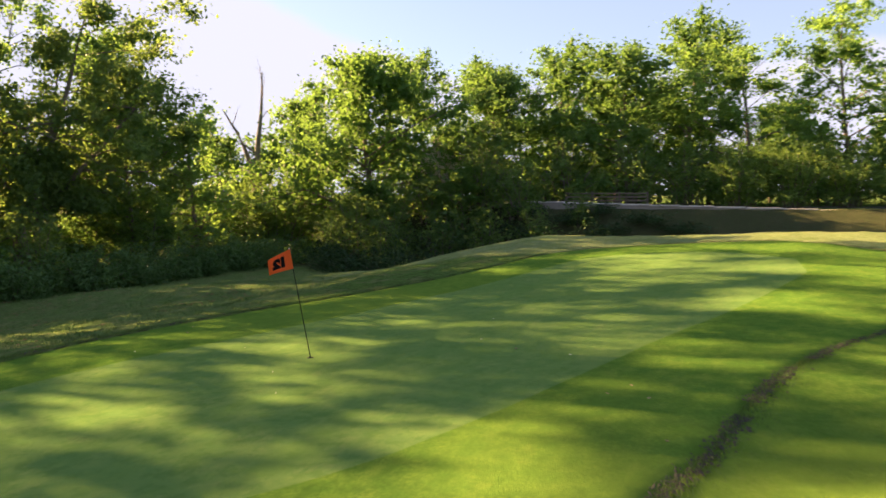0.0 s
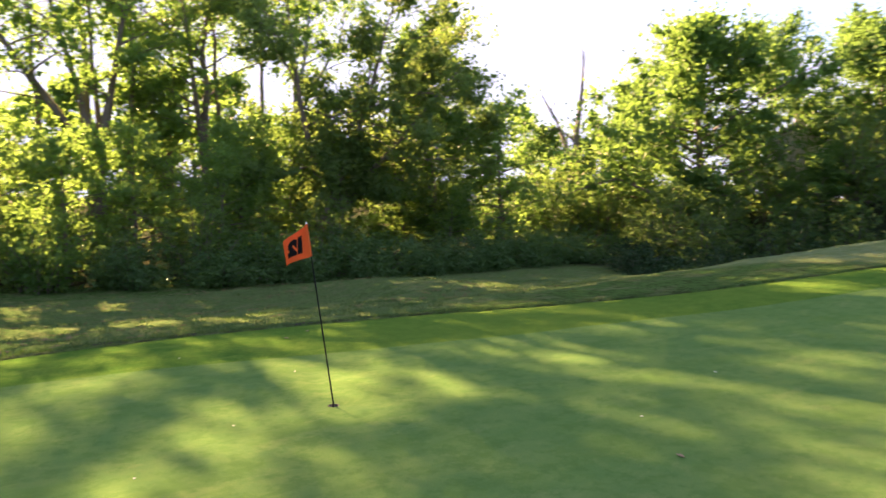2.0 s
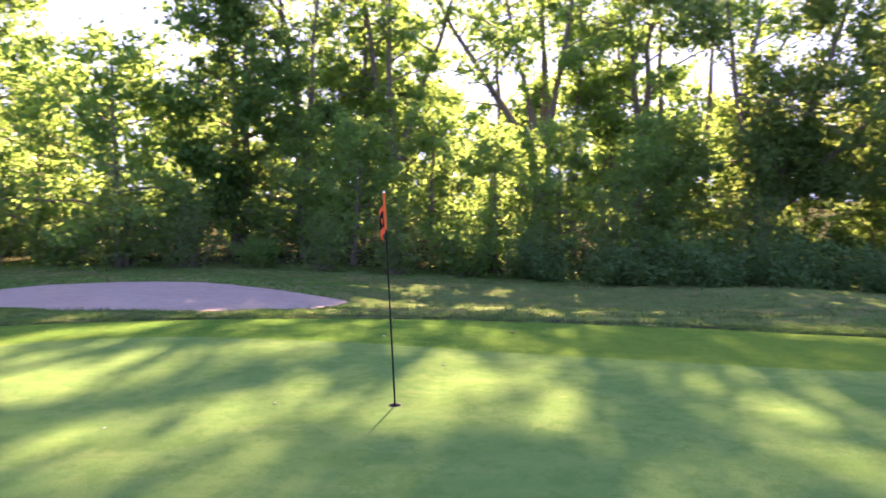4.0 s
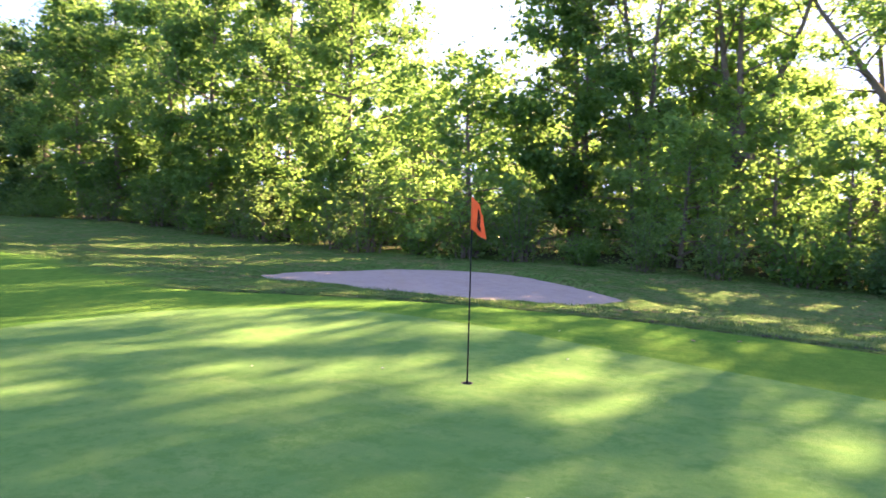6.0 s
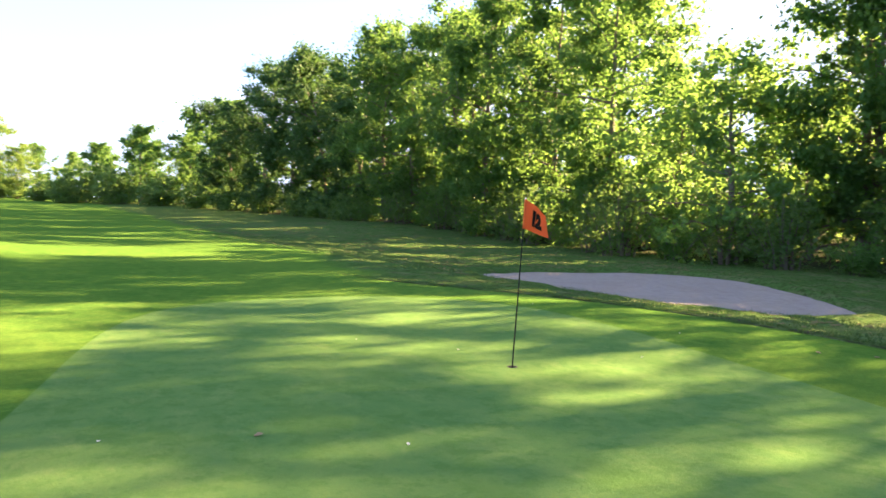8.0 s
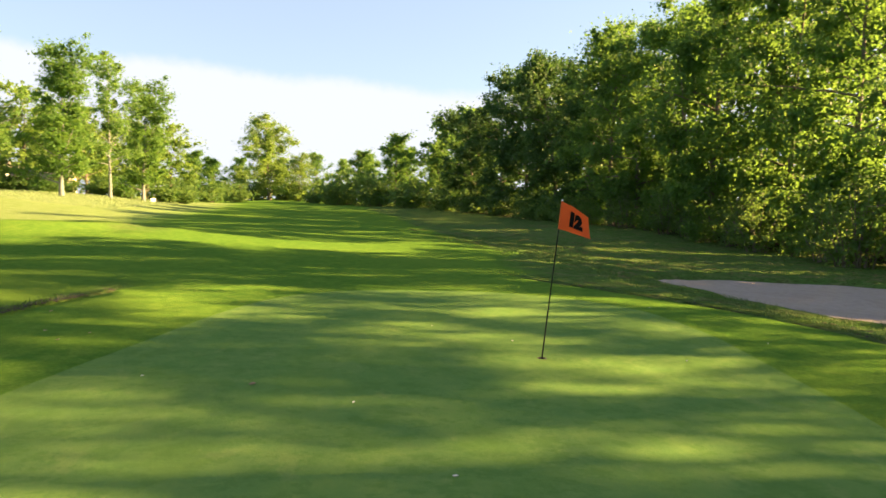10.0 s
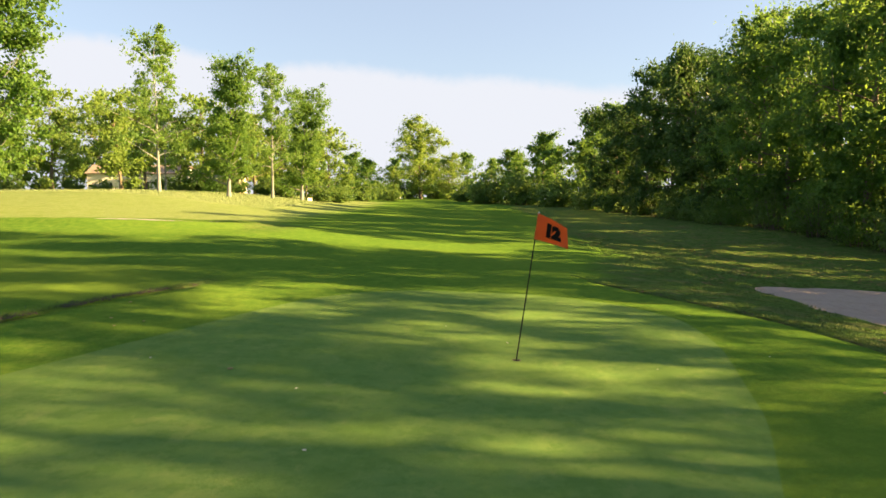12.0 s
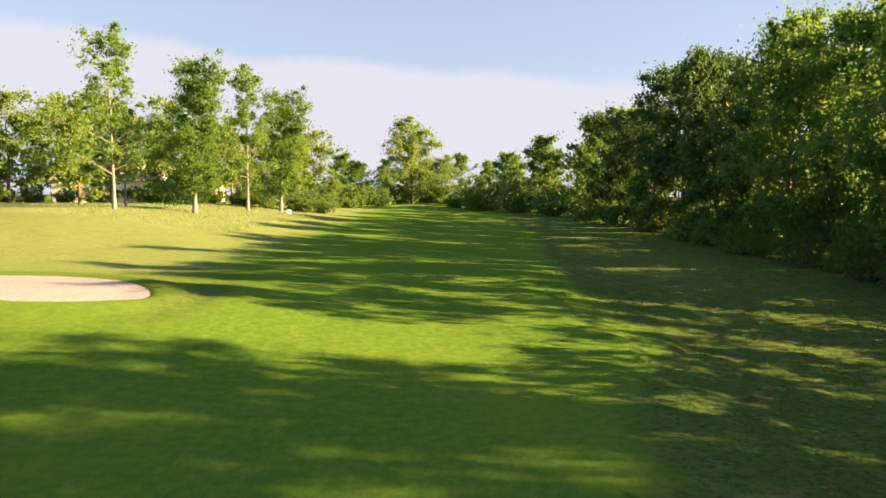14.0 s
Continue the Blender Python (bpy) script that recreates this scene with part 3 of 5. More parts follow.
def tree(name, seed, height, girth, base, spread, kind, limbs, count, size, clump, leaf, bark, rise=0.6, forks=1, trunk_label="", bare_top=0, fork=0.0, arms=(), skew=1.3):
    """A tree: tapered trunk with limbs and twigs, and a crown of leaf clumps at their ends."""
    rng = np.random.default_rng(seed)
    root = empty(name)
    wood, ends = [], []
    stems = []
    for f, (dx, dy, top) in enumerate(arms):
        # a shared bole, then an arm that swings out and turns up
        t = np.linspace(0, 1, 10)
        s = np.clip((t - 0.3) / 0.7, 0, 1)
        wander = np.cumsum(rng.normal(size=(10, 2)) * 0.011 * height, axis=0) * s[:, None]
        stem = np.column_stack([dx * s ** 0.85, dy * s ** 0.85, np.where(t < 0.34, fork * t / 0.3333, fork + (top - fork) * s ** 1.1)])
        stem[:, :2] += wander
        stem[0, 2] = -0.25
        rad = girth * np.where(t < 0.34, 1 - 0.35 * t, (0.66 - 0.08 * f) * (1 - 0.86 * s))
        rad[0] *= 1.4
        lo = 0 if f == 0 else 3
        wood.append(tube(stem[lo:], rad[lo:], 8))
        stems.append((stem, rad))
        ends += [stem[-1], stem[-1] - [0, 0, height * 0.03], stem[-2]]
    forks = len(arms) or forks
    for f in range(0 if arms else forks):
        lean = rng.normal(size=2) * 0.035 * height if forks == 1 else np.array([math.cos(f * 2.6 + seed), math.sin(f * 2.6 + seed)]) * height * 0.10
        t = np.linspace(0, 1, 10)
        wander = np.cumsum(rng.normal(size=(10, 2)) * 0.010 * height, axis=0)
        wander -= wander[0]
        split = np.clip((t - 0.22) / 0.78, 0, 1)[:, None] if forks > 1 else t[:, None]
        xy = lean * split ** 1.2 + wander * t[:, None]
        z = t * height * (0.95 - 0.08 * f)
        stem = np.column_stack([xy, z])
        stem[0, 2] = -0.25
        rad = girth * (1 - 0.86 * t) * (0.85 if f else 1.0)
        rad[0] *= 1.45
        wood.append(tube(stem, rad, 8))
        stems.append((stem, rad))
        ends += [stem[-1], stem[-1] - [0, 0, height * 0.03], stem[-2]]
        if kind in ("broad", "dome"):
            ends += [p + rng.normal(size=3) * 0.9 for p in stem[2:9] for _ in range(3)]
    for i in range(limbs):
        stem, rad = stems[i % forks]
        u = (i + rng.random() * 0.8) / limbs
        h = base + (0.97 - base) * u
        k = h * 9
        lo = min(8, int(k))
        start = stem[lo] + (stem[lo + 1] - stem[lo]) * (k - lo)
        az = i * 2.399 + rng.normal() * 0.4
        ln = spread * profile(kind, u) * (0.5 + 0.75 * rng.random())
        tilt = rise * (0.55 + 0.8 * u) + rng.normal() * 0.15
        out = np.array([math.cos(az) * math.cos(tilt), math.sin(az) * math.cos(tilt), math.sin(tilt)])
        t = np.linspace(0, 1, 6)[:, None]
        bend = np.array([0, 0, 1.0]) * (0.12 if kind == "column" else rng.normal() * 0.12 - 0.08)
        path = start + out * ln * t + bend * ln * t ** 2 + np.cumsum(rng.normal(size=(6, 3)) * 0.035 * ln, axis=0) * t
        r0 = max(0.02, rad[lo] * 0.42 * (0.6 + 0.4 * ln / spread))
        wood.append(tube(path, r0 * (1 - 0.85 * t[:, 0]), 5))
        ends += [path[-1], path[-2]] + ([path[2], path[3]] if kind == "broad" else [])
        for q in range(rng.integers(3, 6) if size < 0.29 else 3 if size < 0.5 else 2):
            w = 0.25 + 0.75 * rng.random()
            kk = w * 5
            l2 = min(4, int(kk))
            s2 = path[l2] + (path[l2 + 1] - path[l2]) * (kk - l2)
            o2 = out * 0.7 + rng.normal(size=3) * 0.65 + np.array([0, 0, 0.15])
            o2 /= np.linalg.norm(o2)
            n2 = ln * (0.22 + 0.25 * rng.random())
            t2 = np.linspace(0, 1, 4)[:, None]
            p2 = s2 + o2 * n2 * t2 + np.array([0, 0, -0.10]) * n2 * t2 ** 2
            if size < 0.4:
                wood.append(tube(p2, r0 * 0.38 * (1 - 0.8 * t2[:, 0]), 3))
            if h < 1.0 - bare_top:
                ends += [p2[1] * 0.5 + p2[2] * 0.5, p2[3], p2[2] + rng.normal(size=3) * 0.25]
    v, f = join(wood)
    part("trunk", mesh_of("trunk", v, f, [bark], smooth=True), None, root, trunk_label)
    if count:
        v, f = leaves(rng, ends, count, clump, size, skew=skew)
        part("crown", mesh_of("crown", v, f, [leaf]), None, root)
    return root


def shrub(name, seed, height, width, count, size, leaf, dome=0.9):
    """A shrub: many stems from the ground, leafy from foot to top."""
    rng = np.random.default_rng(seed)
    root = empty(name)
    wood, ends = [], []
    for i in range(15):
        az, out = i * 2.399, (0.15 + 0.85 * rng.random() ** 0.7) * width * 0.5
        top = height * (1 - 0.55 * (out / (width * 0.5)) ** 2) * (0.72 + 0.4 * rng.random())
        t = np.linspace(0, 1, 6)[:, None]
        foot = np.array([math.cos(az), math.sin(az), 0]) * out * 0.35
        tip = np.array([math.cos(az) * out, math.sin(az) * out, top])
        path = foot + (tip - foot) * t ** np.array([1.5, 1.5, 0.8]) + np.cumsum(rng.normal(size=(6, 3)) * 0.05 * width / 4, axis=0) * t
        path[0, 2] = -0.1
        wood.append(tube(path, 0.05 * height / 4 * (1 - 0.8 * t[:, 0]), 5))
        ends += [path[1], path[2], path[3], path[4], path[5]]
        for q in range(5):
            ends.append(path[rng.integers(1, 6)] + rng.normal(size=3) * np.array([0.13, 0.13, 0.09]) * width)
    e = np.array(ends)
    e[:, 2] = np.clip(e[:, 2], 0.12 * height, None)
    low = rng.random((14, 3)) * [2 * math.pi, 1, 0.15]
    e = np.concatenate([e, np.column_stack([np.cos(low[:, 0]) * width * 0.42 * np.sqrt(low[:, 1]), np.sin(low[:, 0]) * width * 0.42 * np.sqrt(low[:, 1]), 0.1 * height + low[:, 2] * height])])
    v, f = join(wood)
    part("woody_base", mesh_of("woody_base", v, f, [BARK], smooth=True), None, root)
    v, f = leaves(rng, e, count, width * 0.16 + 0.2, size, 0.9)
    part("foliage", mesh_of("foliage", v, f, [leaf]), None, root)
    return root


STOCK = {}


def place(stock, label, category, group, x, y, turn, scale=1.0, tall=1.0, sink=0.0):
    """Stands a copy of a stock plant on the ground; the first use takes the plant itself."""
    m = pose(x, y, land1(x, y) - sink, 0, 0, turn) @ Matrix.Diagonal((scale, scale, scale * tall, 1))
    ob, used = STOCK[stock]
    if used:
        ob = copy_thing(ob, m @ Matrix.Diagonal((*[1 / v for v in ob.scale], 1)))
    else:
        ob.matrix_basis = m
        STOCK[stock] = (ob, True)
    return tagged(ob, label, category, group)


def stock(name, ob):
    STOCK[name] = (ob, False)


stock("broad_a", tree("tree", 11, 17.6, 0.30, 0.06, 5.6, "broad", 30, 21000, 0.28, 1.7, LEAF, BARK, 0.38))
stock("broad_b", tree("tree", 12, 18.0, 0.28, 0.05, 5.2, "broad", 30, 21000, 0.28, 1.6, LEAF, BARK, 0.45))
stock("broad_c", tree("tree", 13, 17.0, 0.30, 0.07, 5.8, "broad", 30, 17000, 0.36, 1.7, LEAF_SHADE_SIDE, BARK, 0.35))
stock("open_a", tree("tree", 21, 20.5, 0.36, 0.34, 6.6, "open", 24, 9600, 0.25, 1.15, LEAF_SUNLIT, BARK, 0.7, 2, skew=3.0))
stock("fork_a", tree("tree", 24, 22.0, 0.44, 0.40, 5.2, "open", 36, 9800, 0.25, 1.15, LEAF_SUNLIT, BARK, 0.7, fork=6.0, arms=((0.5, 3.2, 22.5), (-0.3, 0.3, 23.5), (0.4, -4.9, 21.5)), skew=3.0))
stock("fork_b", tree("tree", 25, 22.0, 0.42, 0.42, 5.0, "open", 36, 10800, 0.25, 1.15, LEAF_SUNLIT, BARK, 0.65, fork=7.2, arms=((0.3, 7.4, 18.5), (0.2, -3.4, 23.5), (1.0, 1.6, 22.5)), skew=3.0))
# leaves only at the top, mostly out of view, to dapple the green
stock("tall", tree("tree", 28, 19.8, 0.30, 0.76, 5.0, "open", 22, 1700, 0.26, 1.1, LEAF_SUNLIT, BARK, 0.3, skew=3.0))
# crown higher still and unseen, made to shade west of the green only
stock("high", tree("tree", 27, 26.0, 0.36, 0.86, 5.5, "open", 22, 2800, 0.27, 1.2, LEAF_SUNLIT, BARK, 0.35, skew=3.0))
stock("fork_c", tree("tree", 26, 21.0, 0.26, 0.45, 4.6, "open", 26, 4600, 0.24, 1.1, LEAF_SUNLIT, BARK_PALE, 0.65, fork=9.5, arms=((0.2, -2.6, 22.5), (0.6, -5.0, 17.5)), skew=4.0))
stock("spreading", tree("tree", 31, 16.5, 0.40, 0.34, 5.4, "open", 52, 36000, 0.25, 1.5, LEAF_SPREAD, BARK, 0.25, fork=3.6, arms=((-0.5, 2.5, 15.5), (-1.0, -3.5, 16.0), (-1.6, -7.6, 12.2), (1.2, -5.0, 14.0), (-0.6, -9.0, 8.6)), skew=0.9))
stock("low", tree("tree", 41, 10.3, 0.20, 0.04, 5.0, "dome", 30, 6000, 0.27, 1.35, LEAF_SUNLIT, BARK, 0.45, skew=2.0))
stock("ivied", tree("tree", 51, 17.0, 0.34, 0.10, 2.3, "column", 26, 8000, 0.26, 1.0, LEAF_DARK, BARK, 0.5))
stock("clad_a", tree("tree", 61, 14.5, 0.32, 0.03, 5.6, "dome", 32, 16000, 0.34, 1.6, LEAF, BARK, 0.45))
stock("clad_wide", tree("tree", 65, 13.2, 0.36, 0.02, 8.0, "dome", 44, 24000, 0.33, 2.1, LEAF, BARK, 0.55))
stock("clad_b", tree("tree", 62, 15.5, 0.26, 0.06, 5.4, "broad", 28, 15500, 0.29, 1.5, LEAF_ROAD, BARK, 0.5))
stock("thin", tree("tree", 63, 15.0, 0.22, 0.10, 4.8, "open", 24, 10500, 0.26, 1.2, LEAF_SUNLIT, BARK, 0.6))
stock("poplar_a", tree("poplar_tree", 71, 17.6, 0.20, 0.20, 5.2, "spire", 34, 7800, 0.27, 1.0, LEAF_POPLAR, BARK_PALE, 0.72, skew=3.2, trunk_label="bare pale grey trunk"))
stock("poplar_b", tree("poplar_tree", 73, 15.4, 0.24, 0.10, 4.7, "column", 40, 19000, 0.27, 1.3, LEAF_GROVE, BARK_PALE, 0.72, skew=1.3, trunk_label="bare pale grey trunk"))
stock("far_a", tree("tree", 81, 15.0, 0.26, 0.08, 5.0, "broad", 22, 4500, 0.50, 1.6, LEAF, BARK, 0.45))
stock("far_b", tree("tree", 82, 14.0, 0.26, 0.10, 4.6, "dome", 22, 4400, 0.48, 1.6, LEAF_POPLAR, BARK, 0.5))
stock("far_c", tree("tree", 84, 14.0, 0.26, 0.10, 4.8, "broad", 22, 4200, 0.48, 1.6, LEAF_YELLOW, BARK, 0.5))
stock("far_lit", tree("tree", 83, 21.0, 0.40, 0.06, 6.6, "broad", 44, 16000, 0.44, 2.4, LEAF_YELLOW, BARK, 0.5))
stock("shrub_a", shrub("shrub", 91, 5.0, 6.0, 2000, 0.25, LEAF_DARK))
stock("shrub_b", shrub("shrub", 92, 4.4, 5.4, 2300, 0.26, LEAF))
stock("shrub_far", shrub("shrub", 93, 4.0, 6.0, 2000, 0.41, LEAF_DARK))
stock("shrub_lit", shrub("shrub", 94, 6.5, 6.5, 8500, 0.20, LEAF_LIT))
# mounds added in place of shade; their leaf colour carries it
stock("ivy", shrub("ivy_mound", 96, 1.35, 4.8, 2400, 0.15, LEAF_DIP_SHADE))
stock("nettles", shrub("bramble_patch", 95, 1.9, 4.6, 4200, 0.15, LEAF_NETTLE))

ROW = "trees along the east edge"
SIDE = "broad-leaved tree in full leaf, shaded towards the green"
rnd = random.Random(5)
# tall leafy row along the fairway
for kind, x, y, s, tall in (("broad_a", 31.5, 29.0, 0.98, 1.0), ("broad_b", 32.0, 35.5, 1.0, 1.02), ("broad_a", 30.0, 42.0, 0.98, 1.02), ("broad_b", 31.5, 48.5, 0.98, 1.0), ("broad_b", 35.0, 13.5, 1.08, 1.08), ("open_a", 37.0, 9.5, 0.95, 1.0),
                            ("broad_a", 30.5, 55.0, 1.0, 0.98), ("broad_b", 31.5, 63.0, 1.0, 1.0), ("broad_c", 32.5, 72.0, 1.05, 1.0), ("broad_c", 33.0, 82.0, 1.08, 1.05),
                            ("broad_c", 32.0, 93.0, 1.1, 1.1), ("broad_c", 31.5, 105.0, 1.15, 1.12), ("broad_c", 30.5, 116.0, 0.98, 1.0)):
    place(kind, SIDE, "tree", ROW, x, y, rnd.uniform(0, 360), s, tall * (1.17 if 46 < y < 70 else 1.1 if y >= 70 else 1.15 if y > 27 else 1.08))
# lower trees in the gap, and the open crowns that let the sun through
place("low", "low leafy tree at the wood's edge, its crown half lit", "tree", ROW, 30.0, 18.2, 40, 1.14)
place("low", "low leafy tree at the wood's edge, its crown half lit", "tree", ROW, 31.5, 23.5, 160, 1.06)
for x, y, s in ((30.0, 5.5, 0.74), (32.5, 1.5, 0.86), (30.5, -2.0, 0.70), (32.5, -5.5, 0.78), (29.8, -9.0, 0.66), (33.0, -11.5, 0.70), (33.5, 15.5, 0.9), (33.5, 9.0, 0.8), (27.5, -22.5, 0.5), (34.5, -25.5, 0.5), (32.0, -22.0, 0.55), (34.2, -16.5, 0.95), (32.2, -11.0, 0.82)):
    place("low", "low leafy tree under taller forked trees", "tree", ROW, x, y, rnd.uniform(0, 360), s)
FORKED = "tall forked tree with an open, sunlit crown"
place("fork_a", FORKED, "tree", ROW, 39.5, 4.5, 0)
place("fork_b", FORKED, "tree", ROW, 38.5, -4.9, 0)
# added crowns high up that break the sun on the ground
for x, y, turn in ((41.5, -7.5, 0), (41.5, 6.4, 240), (42.6, -2.4, 100), (40.5, -5.6, 160), (42.0, -19.5, 200), (41.0, -16.0, 20), (40.5, -12.8, 75), (43.0, -10.5, 290), (42.5, 8.4, 130)):
    place("tall", "added tall tree, its top crown placed to filter the sun", "tree", ROW, x, y, turn)
place("fork_c", "slender pale-barked tree with an open crown", "tree", ROW, 36.0, -16.2, 0)
place("open_a", FORKED, "tree", ROW, 39.0, -11.5, 200, 1.05)
# added above the view: these crowns keep sun off the western collar
for y in (-6.0, 4.2, 9.0):
    place("high", "added very tall tree, its unseen crown placed to shade the west", "tree", ROW, 46.5 + 0.1 * y, y, 37 * y, 1.0)
place("thin", "slim leafy tree behind the forked trees", "tree", ROW, 43.5, 1.5, 60, 0.9)
place("thin", "slim leafy tree behind the forked trees", "tree", ROW, 43.0, -7.0, 160, 0.92)
place("thin", "slim leafy tree behind the forked trees", "tree", ROW, 41.5, 11.0, 250, 0.95)
place("low", "leafy tree behind the spreading tree", "tree", ROW, 36.5, -20.5, 80, 0.75)
place("low", "leafy tree behind the spreading tree", "tree", ROW, 38.0, -25.0, 10, 0.7)
place("low", "leafy tree behind the forked trees", "tree", ROW, 44.0, 8.0, 30, 1.25)
place("low", "leafy tree behind the forked trees", "tree", ROW, 43.0, -10.0, 190, 1.2)
place("ivied", "tall tree trunk thickly clad in dark ivy", "tree", ROW, 35.0, 12.8, 0)
place("broad_a", "leafy tree beside the spreading one", "tree", ROW, 30.5, -23.8, 40, 0.66)
place("low", "low leafy tree beside the spreading one", "tree", ROW, 29.9, -29.2, 200, 1.08)
place("broad_b", "leafy tree behind the spreading one", "tree", ROW, 36.0, -27.0, 75, 0.92)
place("clad_b", "leafy tree beside the spreading one", "tree", ROW, 35.5, -26.5, 15, 0.72)
place("spreading", "large spreading tree with forked limbs and hanging leaves", "tree", ROW, 30.0, -15.5, 0, 1.02)
for x, y, turn in ((44.5, -13.0, 70), (42.5, 5.5, 310)):
    place("thin", "slim leafy tree behind the forked trees", "tree", ROW, x, y, turn, 1.0)
# undergrowth along the wood's foot
k = 0
for y in [-14 + 3.4 * i for i in range(30)]:
    x = 27.3 + rnd.uniform(-0.7, 0.9) + (1.2 if y > 24 else 0.0) + max(0.0, y - 60) * 0.06
    s = rnd.uniform(0.62, 1.0) * (0.8 if y > 24 else 1.0 if y > 13 else 0.78)
    place(("shrub_a", "shrub_b", "shrub_a")[k % 3] if y < 62 else "shrub_far", "dense dark shrub at the foot of the trees", "shrub", "shrubs under the east trees", x, y, rnd.uniform(0, 360), s)
    k += 1
for y in [-20 + 9.5 * i for i in range(9)]:
    place(("shrub_b", "shrub_a")[k % 2], "leafy shrub deep among the trees", "shrub", "shrubs under the east trees", 33.5 + rnd.uniform(-1, 1.5), y, rnd.uniform(0, 360), rnd.uniform(1.0, 1.35) * (0.7 if y < 10 else 1.0))
    k += 1
for y in [27 + 8.0 * i for i in range(7)]:
    place(("shrub_b", "shrub_a")[k % 2], "leafy shrub deep among the trees", "shrub", "shrubs under the east trees", 34.0 + rnd.uniform(-1, 1.5), y, rnd.uniform(0, 360), rnd.uniform(0.85, 1.15))
    k += 1
# trees deeper in the wood; those scaled up stand hidden to lengthen the row's shadow
for i in range(13):
    y = -26 + 11.5 * i + rnd.uniform(-2, 2)
    place(("far_a", "far_c")[i % 2] if y > 26 else "far_c", "leafy tree standing deeper in the wood", "tree", "trees deep in the east wood", (46 if y > 26 else 60) + rnd.uniform(-2, 4), y, rnd.uniform(0, 360), rnd.uniform(1.5, 1.65) if 40 < y < 115 else rnd.uniform(0.62, 0.8))
for i in range(12):
    y = -24 + 6.2 * i + rnd.uniform(-1.5, 1.5)
    place(("far_a", "far_c", "far_b")[i % 3], "leafy tree standing deeper in the wood", "tree", "trees deep in the east wood", 56 + rnd.uniform(-2, 3), y, rnd.uniform(0, 360), rnd.uniform(0.78, 0.94))
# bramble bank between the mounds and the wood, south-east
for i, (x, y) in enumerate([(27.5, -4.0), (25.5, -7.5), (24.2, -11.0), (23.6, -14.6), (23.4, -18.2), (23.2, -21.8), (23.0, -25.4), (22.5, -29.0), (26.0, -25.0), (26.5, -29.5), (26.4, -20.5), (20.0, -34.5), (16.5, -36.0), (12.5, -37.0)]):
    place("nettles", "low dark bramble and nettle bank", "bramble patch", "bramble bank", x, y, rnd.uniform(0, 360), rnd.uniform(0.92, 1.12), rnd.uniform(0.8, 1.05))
# leafy mounds coloured dark for the shade in the dip behind the green
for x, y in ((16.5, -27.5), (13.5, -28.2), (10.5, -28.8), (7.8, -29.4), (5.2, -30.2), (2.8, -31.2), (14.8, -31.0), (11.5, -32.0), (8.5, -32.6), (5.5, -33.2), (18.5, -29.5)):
    place("ivy", "low leafy mound, coloured dark for the dip's shade", "ivy", "ivy in the dip", x, y, rnd.uniform(0, 360), rnd.uniform(0.95, 1.15), rnd.uniform(0.95, 1.3))

# more dark-leaved mounds, in place of shade on the bank below the wall
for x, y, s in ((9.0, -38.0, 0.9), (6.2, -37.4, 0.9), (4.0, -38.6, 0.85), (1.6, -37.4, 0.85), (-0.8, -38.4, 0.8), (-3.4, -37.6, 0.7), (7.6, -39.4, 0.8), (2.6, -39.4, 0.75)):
    place("ivy", "low leafy mound, coloured dark for the bank's shade", "ivy", "ivy in the dip", x, y, 57 * x, s, 0.6)

# ---- south side ----
SOUTH = "trees along the road"
place("shrub_lit", "bright yellow-green shrub in full sun", "shrub", SOUTH, 34.0, -33.5, 10, 0.95)
place("shrub_lit", "bright yellow-green shrub in full sun", "shrub", SOUTH, 29.0, -33.8, 130, 0.85)
place("shrub_lit", "bright yellow-green shrub beside the dense tree", "shrub", SOUTH, 27.0, -35.5, 220, 1.15)
dead = tree("dead_tree", 64, 15.0, 0.50, 0.45, 1.9, "column", 9, 0, 0.1, 0.1, LEAF, BARK_DEAD, 0.9, trunk_label="bare grey trunk and broken limbs", fork=6.2, arms=((-0.2, 0.2, 15.0), (1.6, 0.5, 12.0)))
dead.matrix_basis = pose(30.4, -36.8, land1(30.4, -36.8), 0, 0, 20)
tagged(dead, "dead leafless tree with a few broken limbs", "tree", SOUTH)
for kind, x, y, s, tall, text in (("clad_a", 31.0, -45.0, 1.05, 1.0, "dense leafy tree behind a dead one"), ("clad_wide", 20.9, -39.0, 1.0, 1.10, "dense dark ivy-clad tree with a lit crown"),
                                  ("clad_b", 13.8, -48.5, 0.97, 1.0, "leafy roadside tree, lit from the side"), ("clad_b", 9.8, -54.0, 1.12, 1.05, "leafy roadside tree, lit from the side"),
                                  ("clad_b", 3.0, -49.0, 1.02, 1.05, "leafy roadside tree, lit from the side"), ("clad_b", -1.6, -55.5, 1.15, 1.15, "thin roadside tree with gaps in its crown"),
                                  ("thin", -7.5, -50.5, 1.02, 1.0, "thin roadside tree with gaps in its crown"), ("thin", -14.8, -54.0, 1.15, 1.15, "thin roadside tree with gaps in its crown"),
                                  ("clad_b", -20.5, -51.0, 1.1, 1.05, "leafy roadside tree, lit from the side"), ("clad_b", 6.0, -60.0, 0.95, 1.0, "leafy tree behind the roadside row"),
                                  ("clad_a", 37.5, -40.0, 0.8, 1.0, "dense leafy tree behind a dead one"), ("clad_b", 26.0, -58.0, 1.05, 1.25, "leafy tree behind the roadside house"), ("clad_b", 14.2, -45.5, 0.85, 1.15, "leafy roadside tree, lit from the side"), ("clad_a", 12.4, -38.0, 0.42, 1.0, "small dense tree at the dip"), ("clad_a", 19.6, -35.2, 0.5, 1.0, "small dense tree below the ivy-clad one")):
    place(kind, text, "tree", SOUTH, x, y, rnd.uniform(0, 360), s, tall * (0.78 if x < 20 else 0.92))
